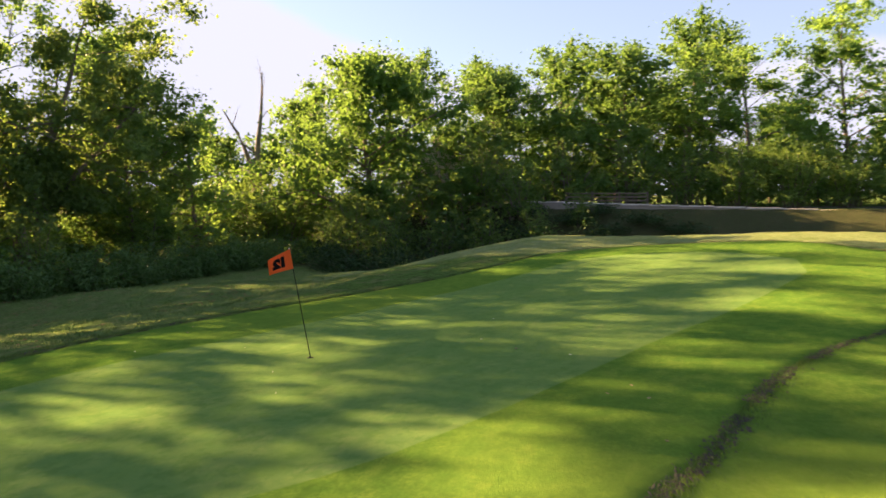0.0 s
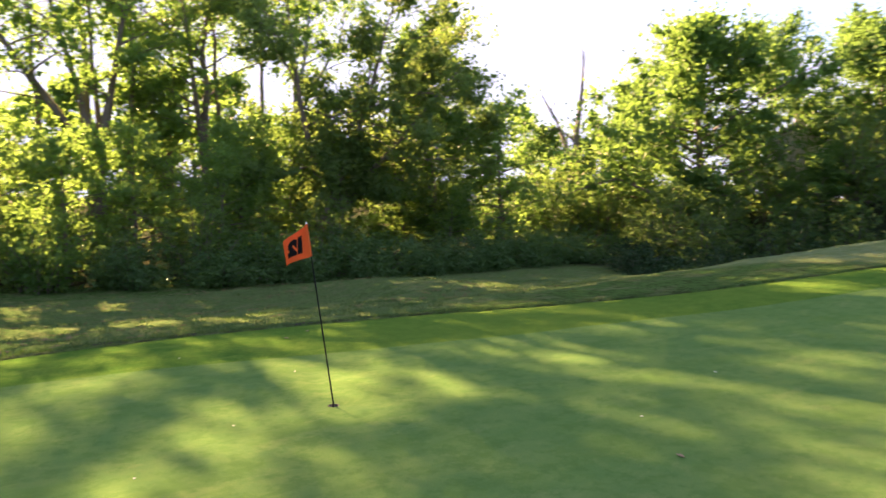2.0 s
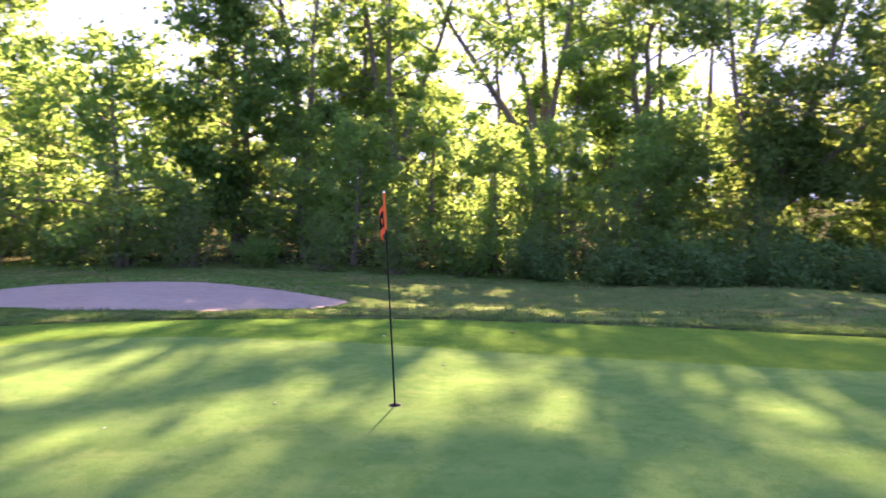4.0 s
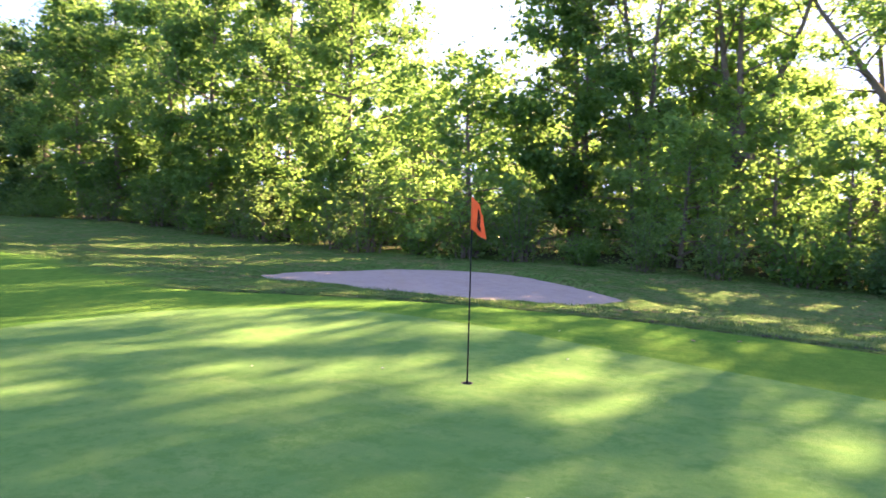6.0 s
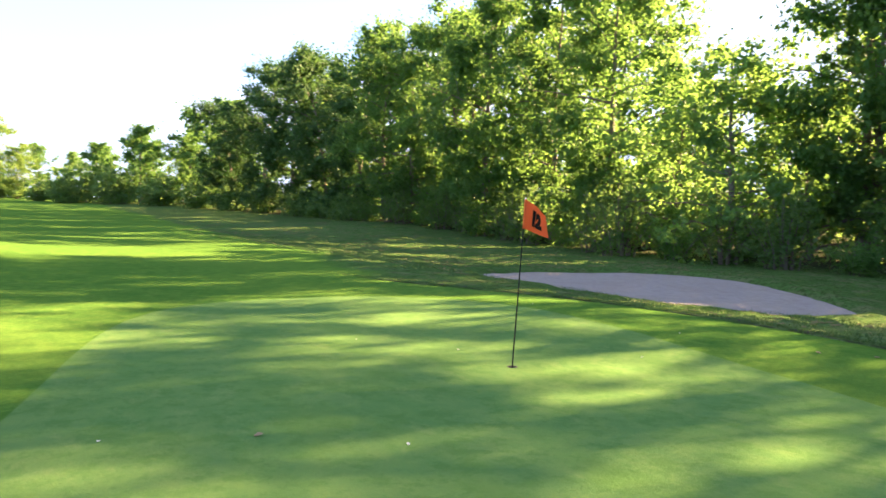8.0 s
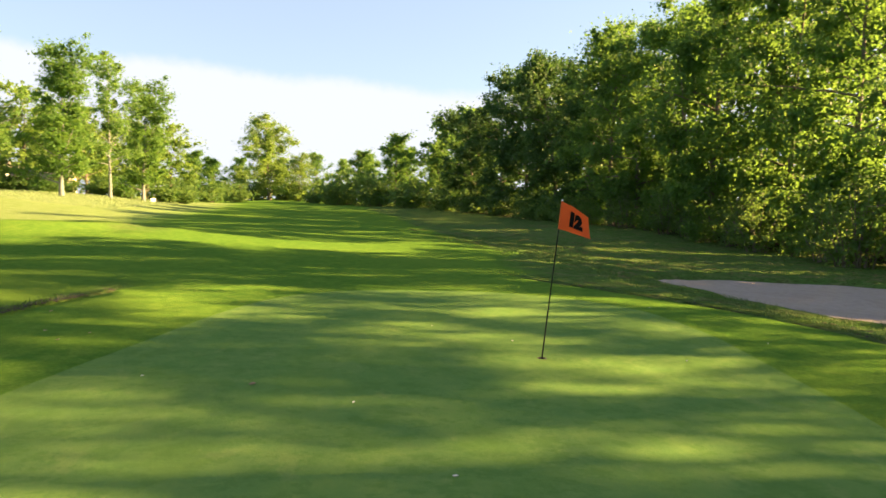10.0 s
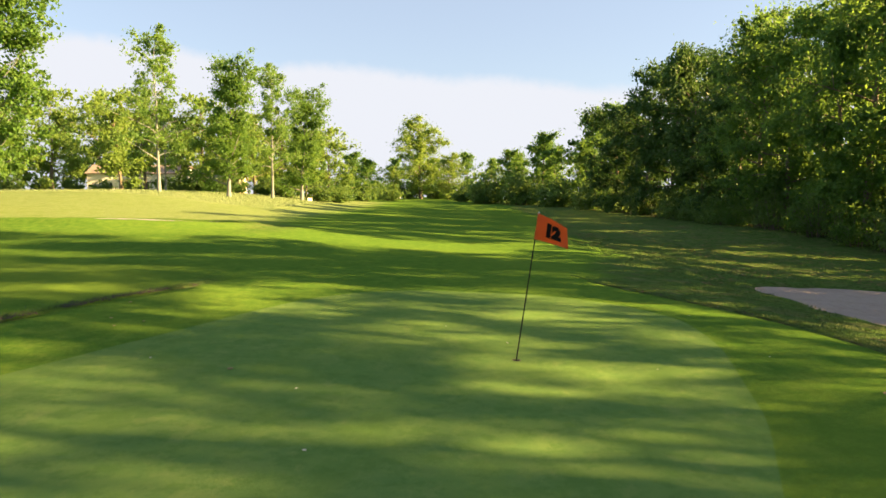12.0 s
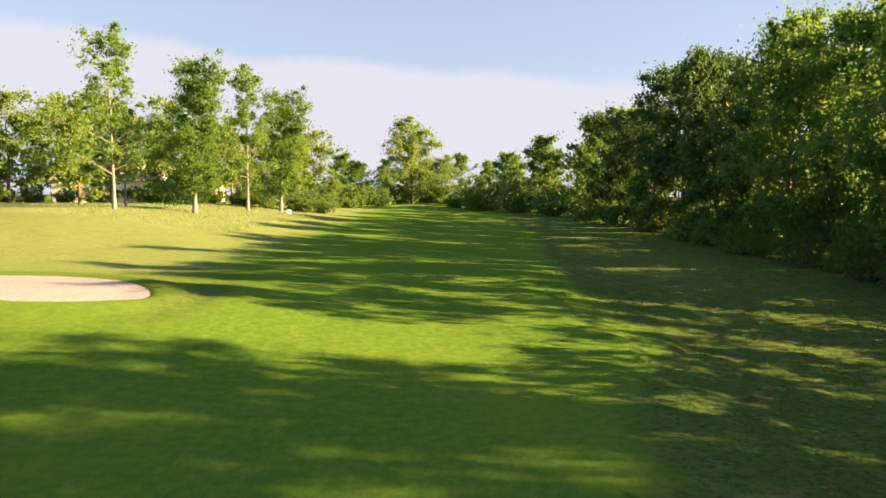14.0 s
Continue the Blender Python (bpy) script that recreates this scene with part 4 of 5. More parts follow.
for x, y, s, kind in ((18.5, -36.5, 1.0, "shrub_a"), (15.0, -38.5, 1.05, "shrub_a"), (11.5, -40.0, 1.0, "shrub_a"), (8.2, -39.0, 0.8, "shrub_a"), (20.5, -34.0, 0.8, "shrub_a"), (16.5, -34.5, 0.8, "shrub_a"), (12.8, -35.5, 0.8, "shrub_a"), (9.5, -36.0, 0.75, "shrub_a"), (6.4, -36.8, 0.6, "shrub_a"),
                      (3.6, -38.2, 0.45, "shrub_a"), (19.5, -31.0, 0.6, "shrub_a"), (18.3, -32.5, 0.9, "shrub_a"), (15.8, -31.5, 0.65, "shrub_a"), (12.0, -43.5, 1.2, "shrub_a"), (6.0, -44.0, 1.1, "shrub_a"), (1.0, -44.5, 1.0, "shrub_a"), (-3.0, -44.2, 0.85, "shrub_a"), (-6.5, -44.0, 0.75, "shrub_lit"), (-10.0, -44.0, 0.75, "shrub_lit"), (-13.5, -44.5, 0.7, "shrub_lit"),
                      (-17.0, -44.5, 0.75, "shrub_b"), (-21.0, -45.0, 0.85, "shrub_lit"), (3.0, -52.5, 1.5, "shrub_b"), (-5.0, -53.0, 1.6, "shrub_b"), (-12.0, -53.5, 1.6, "shrub_b"), (-19.0, -54.0, 1.6, "shrub_b"), (10.0, -53.5, 1.6, "shrub_b"), (26.5, -46.5, 1.2, "shrub_a")):
    place(kind, "roadside shrub below the trees", "shrub", "shrubs along the road", x, y, rnd.uniform(0, 360), s)
for i in range(6):
    place("far_a", "leafy tree behind the roadside row", "tree", "far southern trees", 15 - 8.5 * i, -60 + rnd.uniform(-2, 2), rnd.uniform(0, 360), rnd.uniform(0.6, 0.72))
for i in range(9):
    place(("far_a", "far_b")[i % 2], "leafy tree in the distance", "tree", "far southern trees", 46 - 11 * i, -68 + rnd.uniform(-3, 3), rnd.uniform(0, 360), rnd.uniform(0.7, 0.85))

# ---- north: poplars, far trees, shrubs ----
POP = "poplars beside the fairway"
for kind, x, y, s, text in (("poplar_a", -36.0, 77.5, 1.07, "tall thin poplar with a pale bare trunk"), ("poplar_a", -38.5, 86.0, 0.68, "smaller poplar beside a taller one"),
                            ("poplar_b", -29.5, 84.4, 1.05, "full-leaved poplar with a pale trunk"), ("poplar_a", -28.4, 104.0, 1.13, "poplar with mistletoe in its crown"),
                            ("poplar_b", -25.5, 113.0, 1.1, "full-leaved poplar with a pale trunk"), ("poplar_b", -33.6, 41.0, 1.04, "full-leaved poplar near the bunker")):
    place(kind, text, "poplar", POP, x, y, rnd.uniform(0, 360), s)
FAR = "far trees north of the fairway"
for kind, x, y, s in (("far_b", -74, 96, 1.05), ("far_a", -66, 108, 0.95), ("far_b", -80, 100, 0.95), ("far_b", -52, 112, 0.95), ("far_a", -49, 96, 0.82), ("far_b", -42, 112, 0.9), ("far_b", -84, 112, 1.1),
                      ("far_b", -37, 126, 0.85), ("far_b", -30, 140, 0.8), ("far_b", -27, 152, 0.9), ("far_a", -33, 160, 0.85), ("far_a", -22, 190, 0.8), ("far_a", -30, 215, 1.0), ("far_a", -18, 245, 1.0),
                      ("far_b", -4, 255, 1.05), ("far_a", 8, 240, 1.1), ("far_b", 14, 215, 0.95), ("far_a", 22, 205, 1.0), ("far_a", 28, 186, 1.15), ("far_b", 36, 175, 1.0), ("far_a", 36, 160, 1.45),
                      ("far_a", 37, 146, 1.4), ("far_a", 36, 132, 1.45), ("far_a", -50, 230, 1.1), ("far_b", -66, 190, 1.1), ("far_a", -60, 150, 0.95), ("far_b", -78, 150, 1.1), ("far_b", -96, 140, 1.1), ("far_a", -46, 170, 1.0),
                      ("far_a", 33, 124, 1.2), ("far_b", 33.5, 139, 1.1), ("far_b", 32, 153, 1.1), ("far_a", 27, 172, 1.0), ("far_a", 23.5, 166, 1.2), ("far_a", 17.5, 192, 1.0), ("far_a", -25, 232, 0.9), ("far_a", -10, 232, 1.0), ("far_a", 44, 205, 0.9), ("far_b", 28, 260, 1.2), ("far_a", -36, 262, 1.1)):
    place("far_c" if x < -20 and y < 185 else kind, "broad leafy tree in the distance", "tree", FAR, x, y, rnd.uniform(0, 360), s * (1.22 if x < -25 and y < 165 else 1.0))
for x, y, s in ((-98, 152, 1.35), (-90, 160, 1.5), (-80, 156, 1.4), (-72, 162, 1.55), (-63, 158, 1.4), (-55, 164, 1.5), (-48, 156, 1.35), (-41, 163, 1.4), (-35, 170, 1.3)):
    place(("far_b", "far_c")[int(y) % 2], "tall hazy tree behind the far houses", "tree", FAR, x, y, rnd.uniform(0, 360), s * 0.88)
place("far_lit", "large sunlit yellow-green tree at the fairway's end", "tree", FAR, -7.5, 196, 50, 1.10, 0.95)
place("far_lit", "lower sunlit tree beside the large one", "tree", FAR, 0.5, 199, 190, 0.62)
place("far_lit", "lower sunlit tree beside the large one", "tree", FAR, -16.0, 205, 90, 0.45)
for x, y, s in ((12, 172, 2.0), (8.5, 166, 1.25), (4.5, 178, 1.1), (18, 160, 1.7), (24, 146, 1.5), (28, 128, 1.2), (29, 112, 1.0), (30, 100, 0.9), (-43, 112, 0.85), (-47, 114, 0.7), (-33, 118, 0.75), (-29, 119, 0.8),
                (-24, 121, 0.95), (-21, 124, 0.8), (-56, 116, 0.6), (-62, 117, 0.6), (-20, 160, 1.2), (-15, 175, 1.1), (-24, 150, 1.1), (-12, 200, 1.2), (-3, 205, 1.2), (-68, 100, 0.7), (-37, 104, 0.6), (20, 176, 1.6), (27, 156, 1.4), (31, 138, 1.3), (31, 118, 1.2), (0, 212, 1.3), (8, 205, 1.4), (-20, 215, 1.4), (-30, 185, 1.3), (-33, 130, 0.9), (-39, 120, 0.8), (-51, 122, 0.7), (-71, 114, 0.75), (-65, 112, 0.7), (-78, 110, 0.85), (-58, 119, 0.6), (-84, 118, 0.9), (-90, 126, 1.0)):
    place("shrub_far", "rounded dark shrub at the edge of the grass", "shrub", "far shrubs", x, y, rnd.uniform(0, 360), s)


def mistletoe(x, y, z, r, seed):
    rng = np.random.default_rng(seed)
    d = rng.normal(size=(160, 3))
    d /= np.linalg.norm(d, axis=1)[:, None]
    v, f = leaves(rng, d * r * (0.4 + 0.6 * rng.random(160))[:, None], 700, r * 0.5, 0.22, 1.0)
    ob = new("mistletoe", mesh_of("mistletoe", v, f, [LEAF_DARK]))
    ob.matrix_basis = pose(x, y, z)
    return tagged(ob, "dark round mistletoe ball in a poplar", "mistletoe", "mistletoe in the poplars", kind="stuff")


for i, (x, y, z, r) in enumerate(((-28.6, 103.6, 13.0, 0.75), (-27.6, 104.3, 16.5, 0.6), (-29.3, 104.0, 9.5, 0.6), (-35.4, 77.2, 9.2, 0.6), (-25.9, 112.4, 12.0, 0.7))):
    mistletoe(x, y, z, r, 300 + i)


# ---------------- flag in its hole ----------------
POLE_TOP = Vector((0.33, 0.15, 2.10))


def flag_point(u, v, off=0.0):
    """A point of the hanging cloth: u along the fly, v down the hoist, off along its front."""
    axis = POLE_TOP.normalized()
    fly = Vector((0.985, 0.17, 0)).normalized()
    front = Vector((fly.y, -fly.x, 0))
    drop = 0.375 * v * (1 - 0.22 * u) + (0.19 * u + 0.03 * u * u)
    p = POLE_TOP - axis * (0.012 + 0.375 * v * (1 - u)) + fly * (0.435 * u) - Vector((0, 0, 1)) * (drop - 0.375 * v * (1 - u))
    return p + front * (0.035 * math.sin(u * 5.2 + v * 1.6) * u ** 0.6 + off)


def build_flag():
    root = empty("golf_flag", pose(0, 0, land1(0, 0)))
    pole = np.array([[0, 0, -0.14], *[list(POLE_TOP * t) for t in np.linspace(0.02, 1.0, 12)]])
    v, f = tube(pole, [0.0095] * 6 + [0.0085] * 4 + [0.007] * 3, 10)
    part("flagstick", mesh_of("flagstick", v, f, [BLACK], smooth=True), None, root, "thin black leaning flagstick")
    v, f = tube(np.array([POLE_TOP * 0.992, POLE_TOP * 1.0, POLE_TOP * 1.008]), [0.011, 0.012, 0.004], 10)
    part("pole_cap", mesh_of("pole_cap", v, f, [WHITE_PAINT], smooth=True), None, root, "small pale cap")
    nu, nv = 22, 14
    pts = [flag_point(i / nu, j / nv, o) for o in (0.0012, -0.0012) for i in range(nu + 1) for j in range(nv + 1)]
    idx = lambda s, i, j: s * (nu + 1) * (nv + 1) + i * (nv + 1) + j
    faces = []
    for i in range(nu):
        for j in range(nv):
            q = [idx(0, i, j), idx(0, i, j + 1), idx(0, i + 1, j + 1), idx(0, i + 1, j)]
            faces += [q, [k + (nu + 1) * (nv + 1) for k in q[::-1]]]
    rim = [(i, 0) for i in range(nu)] + [(nu, j) for j in range(nv)] + [(i, nv) for i in range(nu, 0, -1)] + [(0, j) for j in range(nv, 0, -1)]
    for a, b in zip(rim, rim[1:] + rim[:1]):
        faces.append([idx(0, *a), idx(0, *b), idx(1, *b), idx(1, *a)])
    cloth = part("flag_cloth", mesh_of("flag_cloth", [tuple(p) for p in pts], faces, [CLOTH], smooth=False), None, root, "orange cloth flag")
    sleeve = [POLE_TOP * t for t in np.linspace(0.82, 0.996, 6)]
    v, f = tube(np.array([list(p) for p in sleeve]), [0.014] * 6, 10)
    part("sleeve", mesh_of("sleeve", v, f, [CLOTH], smooth=True), None, cloth)
    # the printed number, showing through on both faces
    text = bpy.data.curves.new("number", "FONT")
    text.body, text.size, text.offset, text.space_character = "12", 0.25, 0.024, 0.98
    holder = new("number", text)
    flat = bpy.data.meshes.new_from_object(holder)
    bpy.data.objects.remove(holder)
    for side in (1, -1):
        bm = bmesh.new()
        bm.from_mesh(flat)
        bmesh.ops.triangulate(bm, faces=bm.faces[:])
        bmesh.ops.subdivide_edges(bm, edges=bm.edges[:], cuts=2, use_grid_fill=True)
        xs, ys = [q.co.x for q in bm.verts], [q.co.y for q in bm.verts]
        mx, my, wide, high = min(xs), min(ys), max(xs) - min(xs), max(ys) - min(ys)
        for q in bm.verts:
            u = 0.30 + 0.50 * (q.co.x - mx) / wide
            w = 0.80 - 0.60 * (q.co.y - my) / high
            q.co = flag_point(u, w, side * 0.0042)
        part("number", bm, PRINT, cloth, "black printed number 12")
    return tagged(root, "orange golf flag numbered 12 on a leaning stick", "flag")


build_flag()


def build_cup():
    root = empty("hole_cup", pose(0, 0, land1(0, 0)))
    a = np.arange(28) / 28 * 2 * math.pi
    c, s = np.cos(a), np.sin(a)
    rings = [(0.054, -0.025), (0.054, -0.16), (0.012, -0.16), (0.0, -0.16)]
    v = np.concatenate([np.stack([r * c, r * s, np.full(28, z)], 1) for r, z in rings])
    f = [[i * 28 + j, i * 28 + (j + 1) % 28, (i + 1) * 28 + (j + 1) % 28, (i + 1) * 28 + j] for i in range(3) for j in range(28)]
    part("liner", mesh_of("liner", v, f, [CUP], smooth=True), None, root, "dark plastic cup")
    rings = [(0.0535, -0.03), (0.0535, 0.004), (0.066, 0.006), (0.07, -0.01)]
    v = np.concatenate([np.stack([r * c, r * s, np.full(28, z)], 1) for r, z in rings])
    part("earth_rim", mesh_of("earth_rim", v, f, [EARTH], smooth=True), None, root, "cut earth rim")
    return tagged(root, "golf hole with dark cup round the flagstick", "hole")


build_cup()


# ---------------- houses, wall and fence ----------------
def house(x, y, turn, wide, deep, eaves, ridge, wall_mat, roof_mat, windows, label):
    root = empty("house", pose(x, y, land1(x, y), 0, 0, turn))
    for name, size, at in (("wall", (wide, 0.3, eaves), (0, -deep / 2 + 0.15, eaves / 2)), ("wall", (wide, 0.3, eaves), (0, deep / 2 - 0.15, eaves / 2))):
        part(name, block((size[0], size[1], size[2] + 0.3), (at[0], at[1], at[2] - 0.15), 0.02), wall_mat, root)
    for sx in (-1, 1):
        bm = bmesh.new()
        xs = sx * (wide / 2 - 0.15)
        h = deep / 2 - 0.303
        out = [(-h, -0.3), (h, -0.3), (h, eaves), (0, ridge - 0.12), (-h, eaves)]
        va = [bm.verts.new((xs - 0.15, p, q)) for p, q in out]
        vb = [bm.verts.new((xs + 0.15, p, q)) for p, q in out]
        bm.faces.new(va[::-1]), bm.faces.new(vb)
        for i in range(5):
            bm.faces.new((va[i], va[(i + 1) % 5], vb[(i + 1) % 5], vb[i]))
        part("gable", bm, wall_mat, root)
    pitch = math.atan2(ridge - eaves, deep / 2)
    ln = math.hypot(ridge - eaves, deep / 2) + 0.5
    for sy in (-1, 1):
        bm = block((wide + 0.7, ln, 0.16), (0, 0, 0), 0.02)
        mid = Vector((0, sy * (deep / 4 + 0.12), (ridge + eaves) / 2 + 0.06))
        bmesh.ops.transform(bm, matrix=Matrix.Translation(mid) @ Matrix.Rotation(-sy * pitch, 4, "X"), verts=bm.verts[:])
        part("roof", bm, roof_mat, root)
    part("chimney", block((0.6, 0.6, 1.5), (wide * 0.3, 0, ridge + 0.4), 0.03), wall_mat, root)
    for wx, wz, ww, wh in windows:
        w = part("window", block((ww, 0.06, wh), (wx, -deep / 2 - 0.012, wz), 0.01), GLASS_DARK, root)
        for name, size, at in (("frame", (ww + 0.14, 0.09, 0.07), (wx, -deep / 2 - 0.03, wz + wh / 2)), ("sill", (ww + 0.25, 0.16, 0.07), (wx, -deep / 2 - 0.06, wz - wh / 2)),
                               ("frame", (0.07, 0.09, wh), (wx - ww / 2, -deep / 2 - 0.03, wz)), ("frame", (0.07, 0.09, wh), (wx + ww / 2, -deep / 2 - 0.03, wz)), ("frame", (0.05, 0.08, wh), (wx, -deep / 2 - 0.03, wz))):
            part(name, block(size, at, 0.008), WHITE_PAINT, w)
    return tagged(root, label, "house")


FOUR = [(-5.0, 1.5, 1.2, 1.5), (-1.7, 1.5, 1.2, 1.5), (1.7, 1.5, 1.2, 1.5), (5.0, 1.5, 1.2, 1.5)]
house(-60.5, 131.0, 8, 18.0, 9.0, 3.9, 5.6, WHITE_WALL, TILES, FOUR, "cream house half hidden behind trees")
house(-45.0, 130.0, 4, 9.0, 7.0, 2.8, 4.6, RENDERED, TILES, [(-2.0, 1.4, 1.2, 1.2), (2.0, 1.4, 1.2, 1.2)], "low beige house with a tiled roof")
house(19.9, -50.2, 114, 9.0, 4.4, 5.4, 6.4, RENDERED, TILES, [(1.0, 3.6, 1.0, 1.3)], "beige rendered house glimpsed between roadside trees")
house(46.0, -44.5, 215, 12.0, 8.0, 3.2, 5.6, RENDERED, SLATE, [(-3.0, 1.6, 1.2, 1.2), (3.0, 1.6, 1.2, 1.2)], "low house with a grey roof beyond the shrubs")


def roadside():
    rng = random.Random(8)
    base = new("road", mesh_of("road", [(-60, -48.6, 1.93), (26, -48.6, 1.93), (26, -43.2, 1.93), (-60, -43.2, 1.93), (-60, -48.6, 1.6), (26, -48.6, 1.6), (26, -43.2, 1.6), (-60, -43.2, 1.6)],
                               [(0, 1, 2, 3), (4, 7, 6, 5), (0, 4, 5, 1), (1, 5, 6, 2), (2, 6, 7, 3), (3, 7, 4, 0)], [ASPHALT]))
    tagged(base, "narrow dark asphalt road behind a low wall", "road", kind="structure")
    wall = empty("low_wall", pose(0, 0, 0))
    tagged(wall, "low dark retaining wall with a pale coping", "wall")
    x = 9.5
    while x > -34:
        ln = rng.uniform(1.9, 2.3)
        top = 2.38 - 0.028 * (9.5 - x)
        y = -40.4
        part("wall_panel", block((ln - 0.01, 0.38, 1.3), (x - ln / 2, y, top - 0.65), 0.015), STONE, wall)
        part("coping", block((ln - 0.015, 0.48, 0.09), (x - ln / 2, y, top + 0.047), 0.015), COPING, wall)
        x -= ln
    fence = empty("rail_fence", pose(0, 0, 0))
    tagged(fence, "weathered timber post and rail fence", "fence")
    for i in range(4):
        px = 5.5 - 2.0 * i
        part("post", block((0.11, 0.11, 1.5), (px, -42.0, 2.35 + rng.uniform(-0.03, 0.03)), 0.012), TIMBER, fence)
    for i in range(3):
        for h in (2.45, 2.72, 2.98):
            part("rail", block((2.0, 0.04, 0.10), (4.5 - 2.0 * i, -41.92, h + rng.uniform(-0.015, 0.015)), 0.008), TIMBER, fence)
    steps_fence = empty("rail_fence", pose(15.5, -44.0, 1.9, 0, -14, 24))
    tagged(steps_fence, "sloping timber rail fence near the house", "fence")
    for i in range(4):
        part("post", block((0.10, 0.10, 1.5), (1.6 * i, 0, 0.45), 0.012), TIMBER, steps_fence)
    for i in range(3):
        for h in (0.55, 0.85, 1.1):
            part("rail", block((1.6, 0.04, 0.09), (1.6 * i + 0.8, 0.072, h), 0.008), TIMBER, steps_fence)


roadside()


def marker(x, y, size, label):
    root = empty("course_marker", pose(x, y, land1(x, y), 0, 0, 20))
    part("panel", block((size, size * 0.45, size * 0.8), (0, 0, size * 0.55), size * 0.08), WHITE_PAINT, root)
    part("foot", block((size * 0.25, size * 0.25, size * 0.3), (0, 0, size * 0.08), size * 0.03), TIMBER, root)
    return tagged(root, label, "marker", "course markers")


marker(-23.2, 108.0, 0.75, "small white course marker beside a poplar")
marker(-13.5, 190.0, 0.9, "small white course marker far along the fairway")


# ---------------- small things on the grass ----------------
def fallen_leaf(x, y, turn, size, mat, name, label, cat):
    rng = random.Random(int(x * 1000) + int(y * 77))
    v, f = [], []
    n = 9
    for i in range(n):
        t = i / (n - 1)
        w = size * 0.36 * math.sin(math.pi * (0.06 + 0.88 * t)) * rng.uniform(0.8, 1.15)
        curl = size * 0.28 * (t - 0.5) ** 2
        v += [(size * (t - 0.5), -w, curl + w * 0.4), (size * (t - 0.5), 0, curl), (size * (t - 0.5), w, curl + w * 0.45)]
    m = len(v)
    v += [(a, b, c + 0.003) for a, b, c in v]
    for i in range(n - 1):
        for j in range(2):
            q = [3 * i + j, 3 * i + 3 + j, 3 * i + 4 + j, 3 * i + 1 + j]
            f += [q[::-1], [k + m for k in q]]
    rim = [3 * i for i in range(n)] + [3 * n - 2] + [3 * i + 2 for i in range(n - 1, -1, -1)] + [1]
    for a, b in zip(rim, rim[1:] + rim[:1]):
        f.append([a, b, b + m, a + m])
    ob = new(name, mesh_of(name, v, f, [mat]))
    ob.matrix_basis = pose(x, y, land1(x, y) + 0.004, rng.uniform(-8, 8), rng.uniform(-8, 8), turn)
    return tagged(ob, label, cat, "litter on the green")


for x, y, s in ((-3.67, -1.36, 0.075), (-6.15, 0.9, 0.07), (-5.9, 1.4, 0.06), (-6.48, 1.52, 0.07), (4.4, -1.4, 0.08), (4.8, -2.0, 0.07), (-6.9, 3.2, 0.06)):
    fallen_leaf(x, y, (x * 97) % 360, s, DEAD_LEAF, "fallen_leaf", "dry brown leaf lying on mown grass", "leaf")
for x, y, s in ((-0.02, 1.19, 0.038), (-2.7, -2.1, 0.042), (-4.8, -1.0, 0.04), (-1.0, 2.4, 0.03), (1.9, -0.4, 0.035), (4.0, 4.4, 0.04), (-2.2, -4.2, 0.04), (3.9, 0.6, 0.04), (5.2, 6.0, 0.045)):
    fallen_leaf(x, y, (y * 131) % 360, s, PALE_CHIP, "grass_clipping", "small pale chip lying on mown grass", "litter")


# ---------------- grass that stands up ----------------
def blades(rng, x, y, z, low, high, width):
    n = len(x)
    h = low + (high - low) * rng.random(n)
    a = rng.random(n) * 2 * np.pi
    lean = rng.normal(size=(n, 2)) * 0.45 * h[:, None]
    sx, sy = np.cos(a) * width * 0.5, np.sin(a) * width * 0.5
    v = np.stack([np.stack([x - sx, y - sy, z - 0.01], 1), np.stack([x + sx, y + sy, z - 0.01], 1), np.stack([x + lean[:, 0], y + lean[:, 1], z + h], 1)], 1)
    return v.reshape(-1, 3), np.arange(n * 3).reshape(-1, 3)


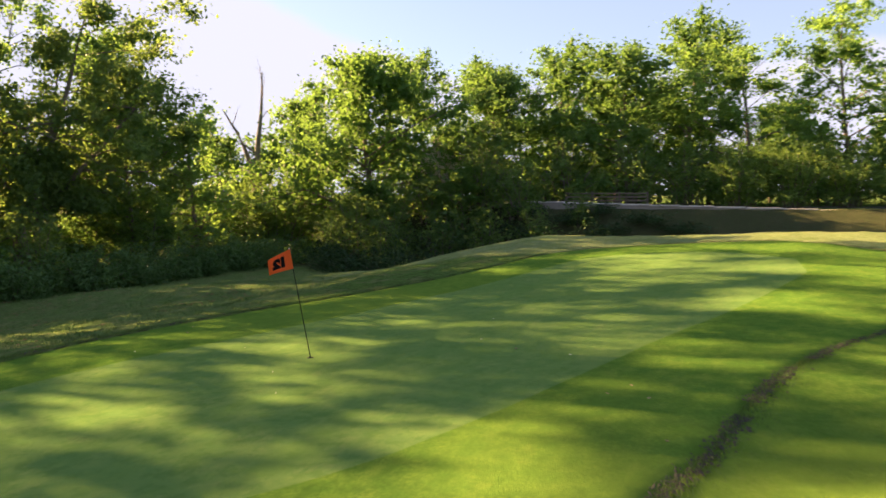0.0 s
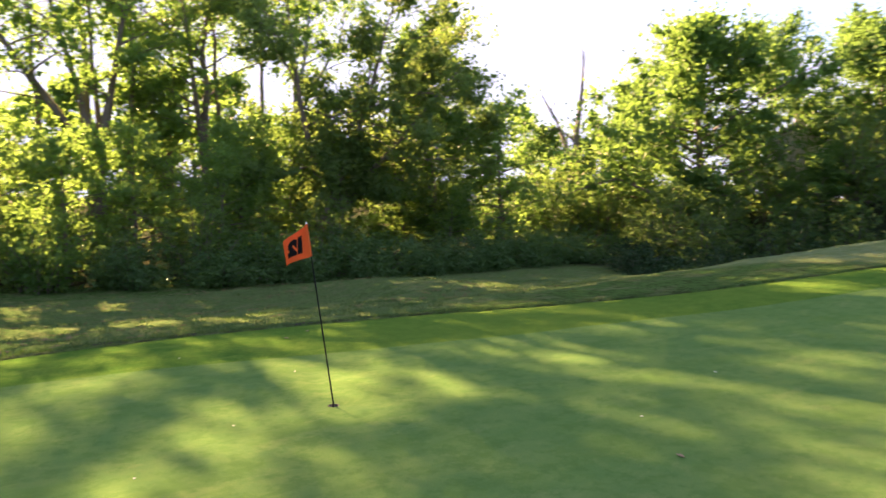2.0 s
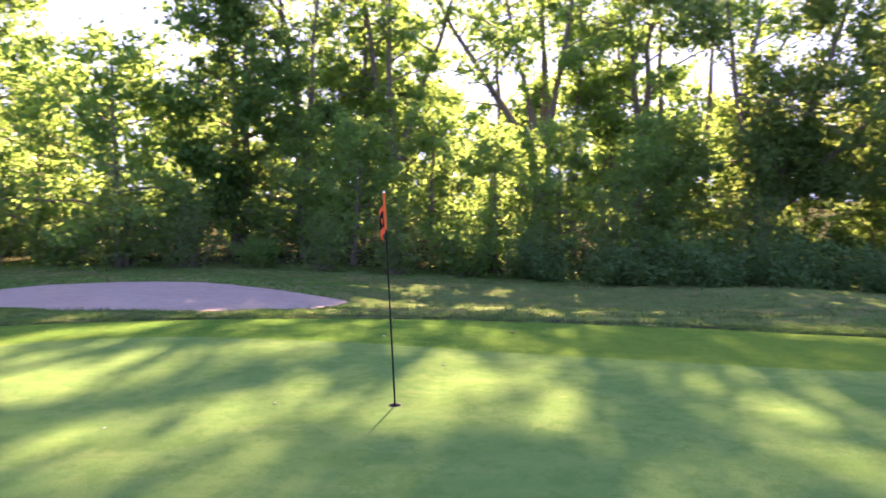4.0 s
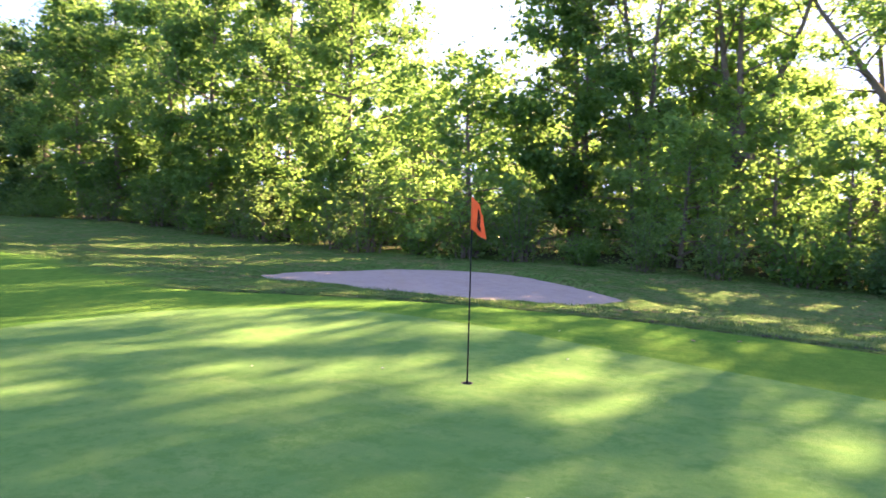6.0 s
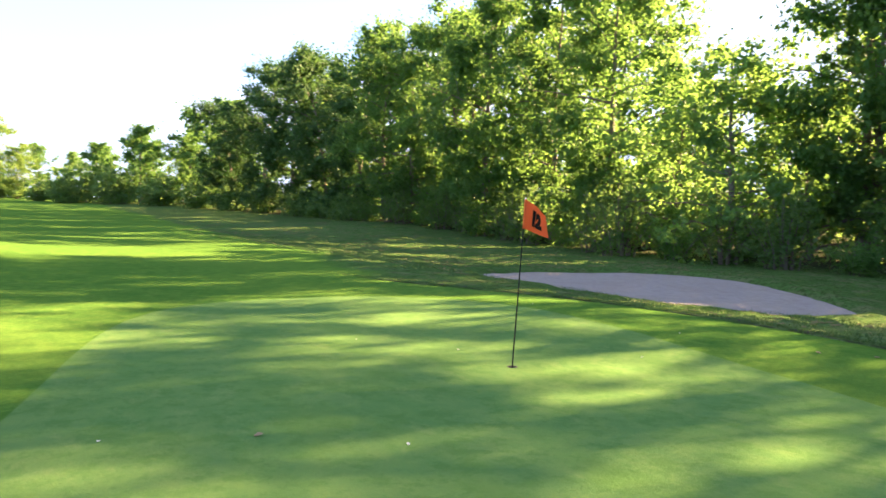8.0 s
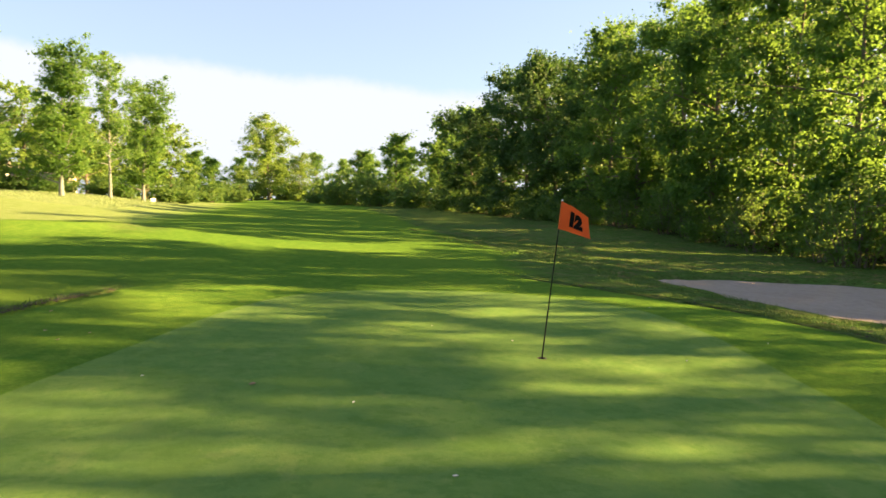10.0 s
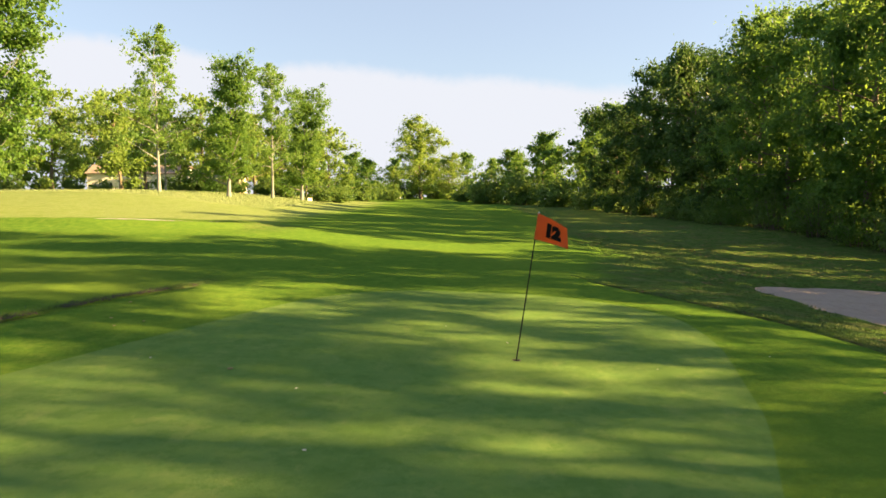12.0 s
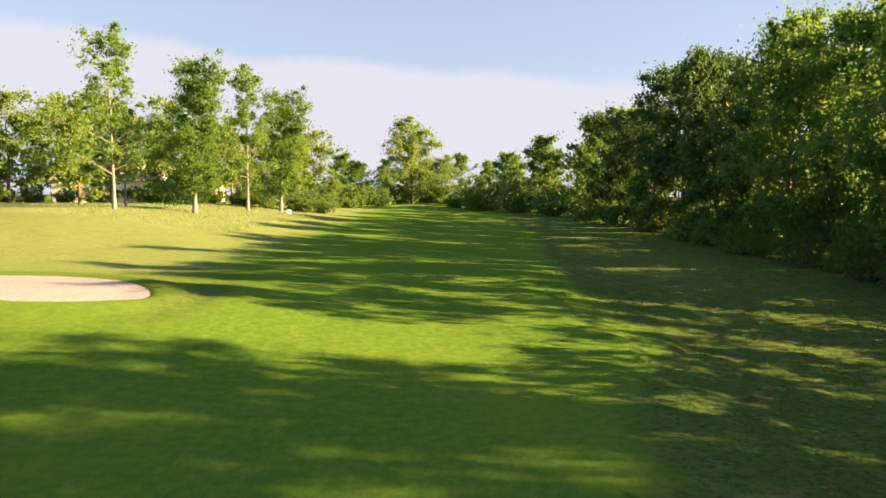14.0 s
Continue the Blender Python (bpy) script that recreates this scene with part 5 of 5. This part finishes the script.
def build_grass():
    rng = np.random.default_rng(77)
    n = 14000
    ang = rng.random(n) * 2 * np.pi
    ang = ang[(ang > 0.24) & (ang < 2 * np.pi - 0.80)]
    fine = np.arange(640) / 640 * 2 * np.pi
    ring = np.interp(ang, fine, polar(RING, fine))
    out = np.abs(rng.normal(size=len(ang))) * 0.16
    r = ring + 0.02 + out
    x, y = r * np.sin(ang), r * np.cos(ang)
    keep = y > -14
    x, y = x[keep], y[keep]
    v, f = blades(rng, x, y, land(x, y) + 0.035, 0.02, 0.06, 0.012)
    tagged(new("rough_grass", mesh_of("rough_grass", v, f, [BLADE])), "fringe of uncut grass where the rough begins", "grass", kind="stuff")
    # tussocks over the rough on the east side
    n = 150000
    x, y = rng.uniform(5.5, 24, n), rng.uniform(-16, 42, n)
    tuft = np.array([noise.noise((a * 1.3, b * 1.3, 1.0)) for a, b in zip(x, y)])
    bear = np.arctan2(x, y)
    away = np.hypot(x, y) - np.interp(bear, fine, polar(RING, fine))
    keep = (away > 0.1) & (tuft > -0.02) & (inside(EAST_SAND, x, y) < -0.15) & (rng.random(n) < np.exp(-np.minimum(away, np.abs(x - 10)) / 9))
    x, y = x[keep], y[keep]
    v, f = blades(rng, x, y, land(x, y) + 0.03, 0.03, 0.10, 0.016)
    tagged(new("rough_grass", mesh_of("rough_grass", v, f, [BLADE])), "thin tufted rough between green and wood", "grass", kind="stuff")
    # long dry grass below the poplars
    n = 60000
    x, y = rng.uniform(-70, -20, n), rng.uniform(66, 112, n)
    keep = y + 0.25 * (x + 40) > 68
    x, y = x[keep], y[keep]
    v, f = blades(rng, x, y, land(x, y), 0.08, 0.30, 0.04)
    tagged(new("long_grass", mesh_of("long_grass", v, f, [BLADE_DRY])), "long dry yellow grass below the poplars", "grass", kind="stuff")


build_grass()


def build_clods():
    """Loose clods and clippings along the cut edges of the rough."""
    rng = np.random.default_rng(19)
    vs, fs, base = [], [], 0
    shape = np.array([(1, 0, 0), (-1, 0, 0), (0, 1, 0), (0, -1, 0), (0, 0, 0.8), (0, 0, -0.5)], dtype=float)
    tri = np.array([(0, 2, 4), (2, 1, 4), (1, 3, 4), (3, 0, 4), (2, 0, 5), (1, 2, 5), (3, 1, 5), (0, 3, 5)])
    fine = np.arange(640) / 640 * 2 * np.pi
    rr = polar(RING, fine)
    for i in range(3400):
        west = rng.random() < 0.6
        a = rng.uniform(2 * np.pi - 1.95, 2 * np.pi - 0.84) if west else rng.uniform(0.30, 2.4)
        if noise.noise((a * 9, 2.0, 0.0)) < (-0.25 if west else 0.12):
            continue
        r = np.interp(a, fine, rr) + 0.10 + rng.normal() * (0.08 if west else 0.06)
        x, y = r * math.sin(a), r * math.cos(a)
        s = rng.uniform(0.008, 0.032) if rng.random() < 0.25 else rng.uniform(0.006, 0.018)
        vs.append(shape * s * rng.uniform(0.6, 1.4, (6, 3)) + [x, y, land1(x, y) + 0.035])
        fs.append(tri + base)
        base += 6
    ob = new("earth_clods", mesh_of("earth_clods", np.concatenate(vs), np.concatenate(fs), [EARTH]))
    tagged(ob, "crumbled dark earth and clippings along the cut edge", "earth", kind="stuff")
    # clumps of mown grass left lying over the rough
    vs, fs, base = [], [], 0
    for i in range(9000):
        x, y = rng.uniform(6.5, 24), rng.uniform(-12, 60)
        swath = noise.noise((x * 0.45, y * 0.16, 4.0)) + 0.6 * noise.noise((x * 1.4, y * 0.9, 8.0))
        if swath < 0.22 or inside(EAST_SAND, np.array([x]), np.array([y]))[0] > -0.4 or math.hypot(x, y) < np.interp(math.atan2(x, y) % (2 * math.pi), fine, rr) + 0.5:
            continue
        s = rng.uniform(0.025, 0.075)
        turned = shape * s * rng.uniform(0.6, 1.6, (6, 3)) * [1, 1, 0.45]
        vs.append(turned + [x, y, land1(x, y) + 0.05])
        fs.append(tri + base)
        base += 6
    ob = new("mown_clumps", mesh_of("mown_clumps", np.concatenate(vs), np.concatenate(fs), [CLIPPINGS]))
    tagged(ob, "clumps of dry mown grass lying over the rough", "grass", kind="stuff")


build_clods()
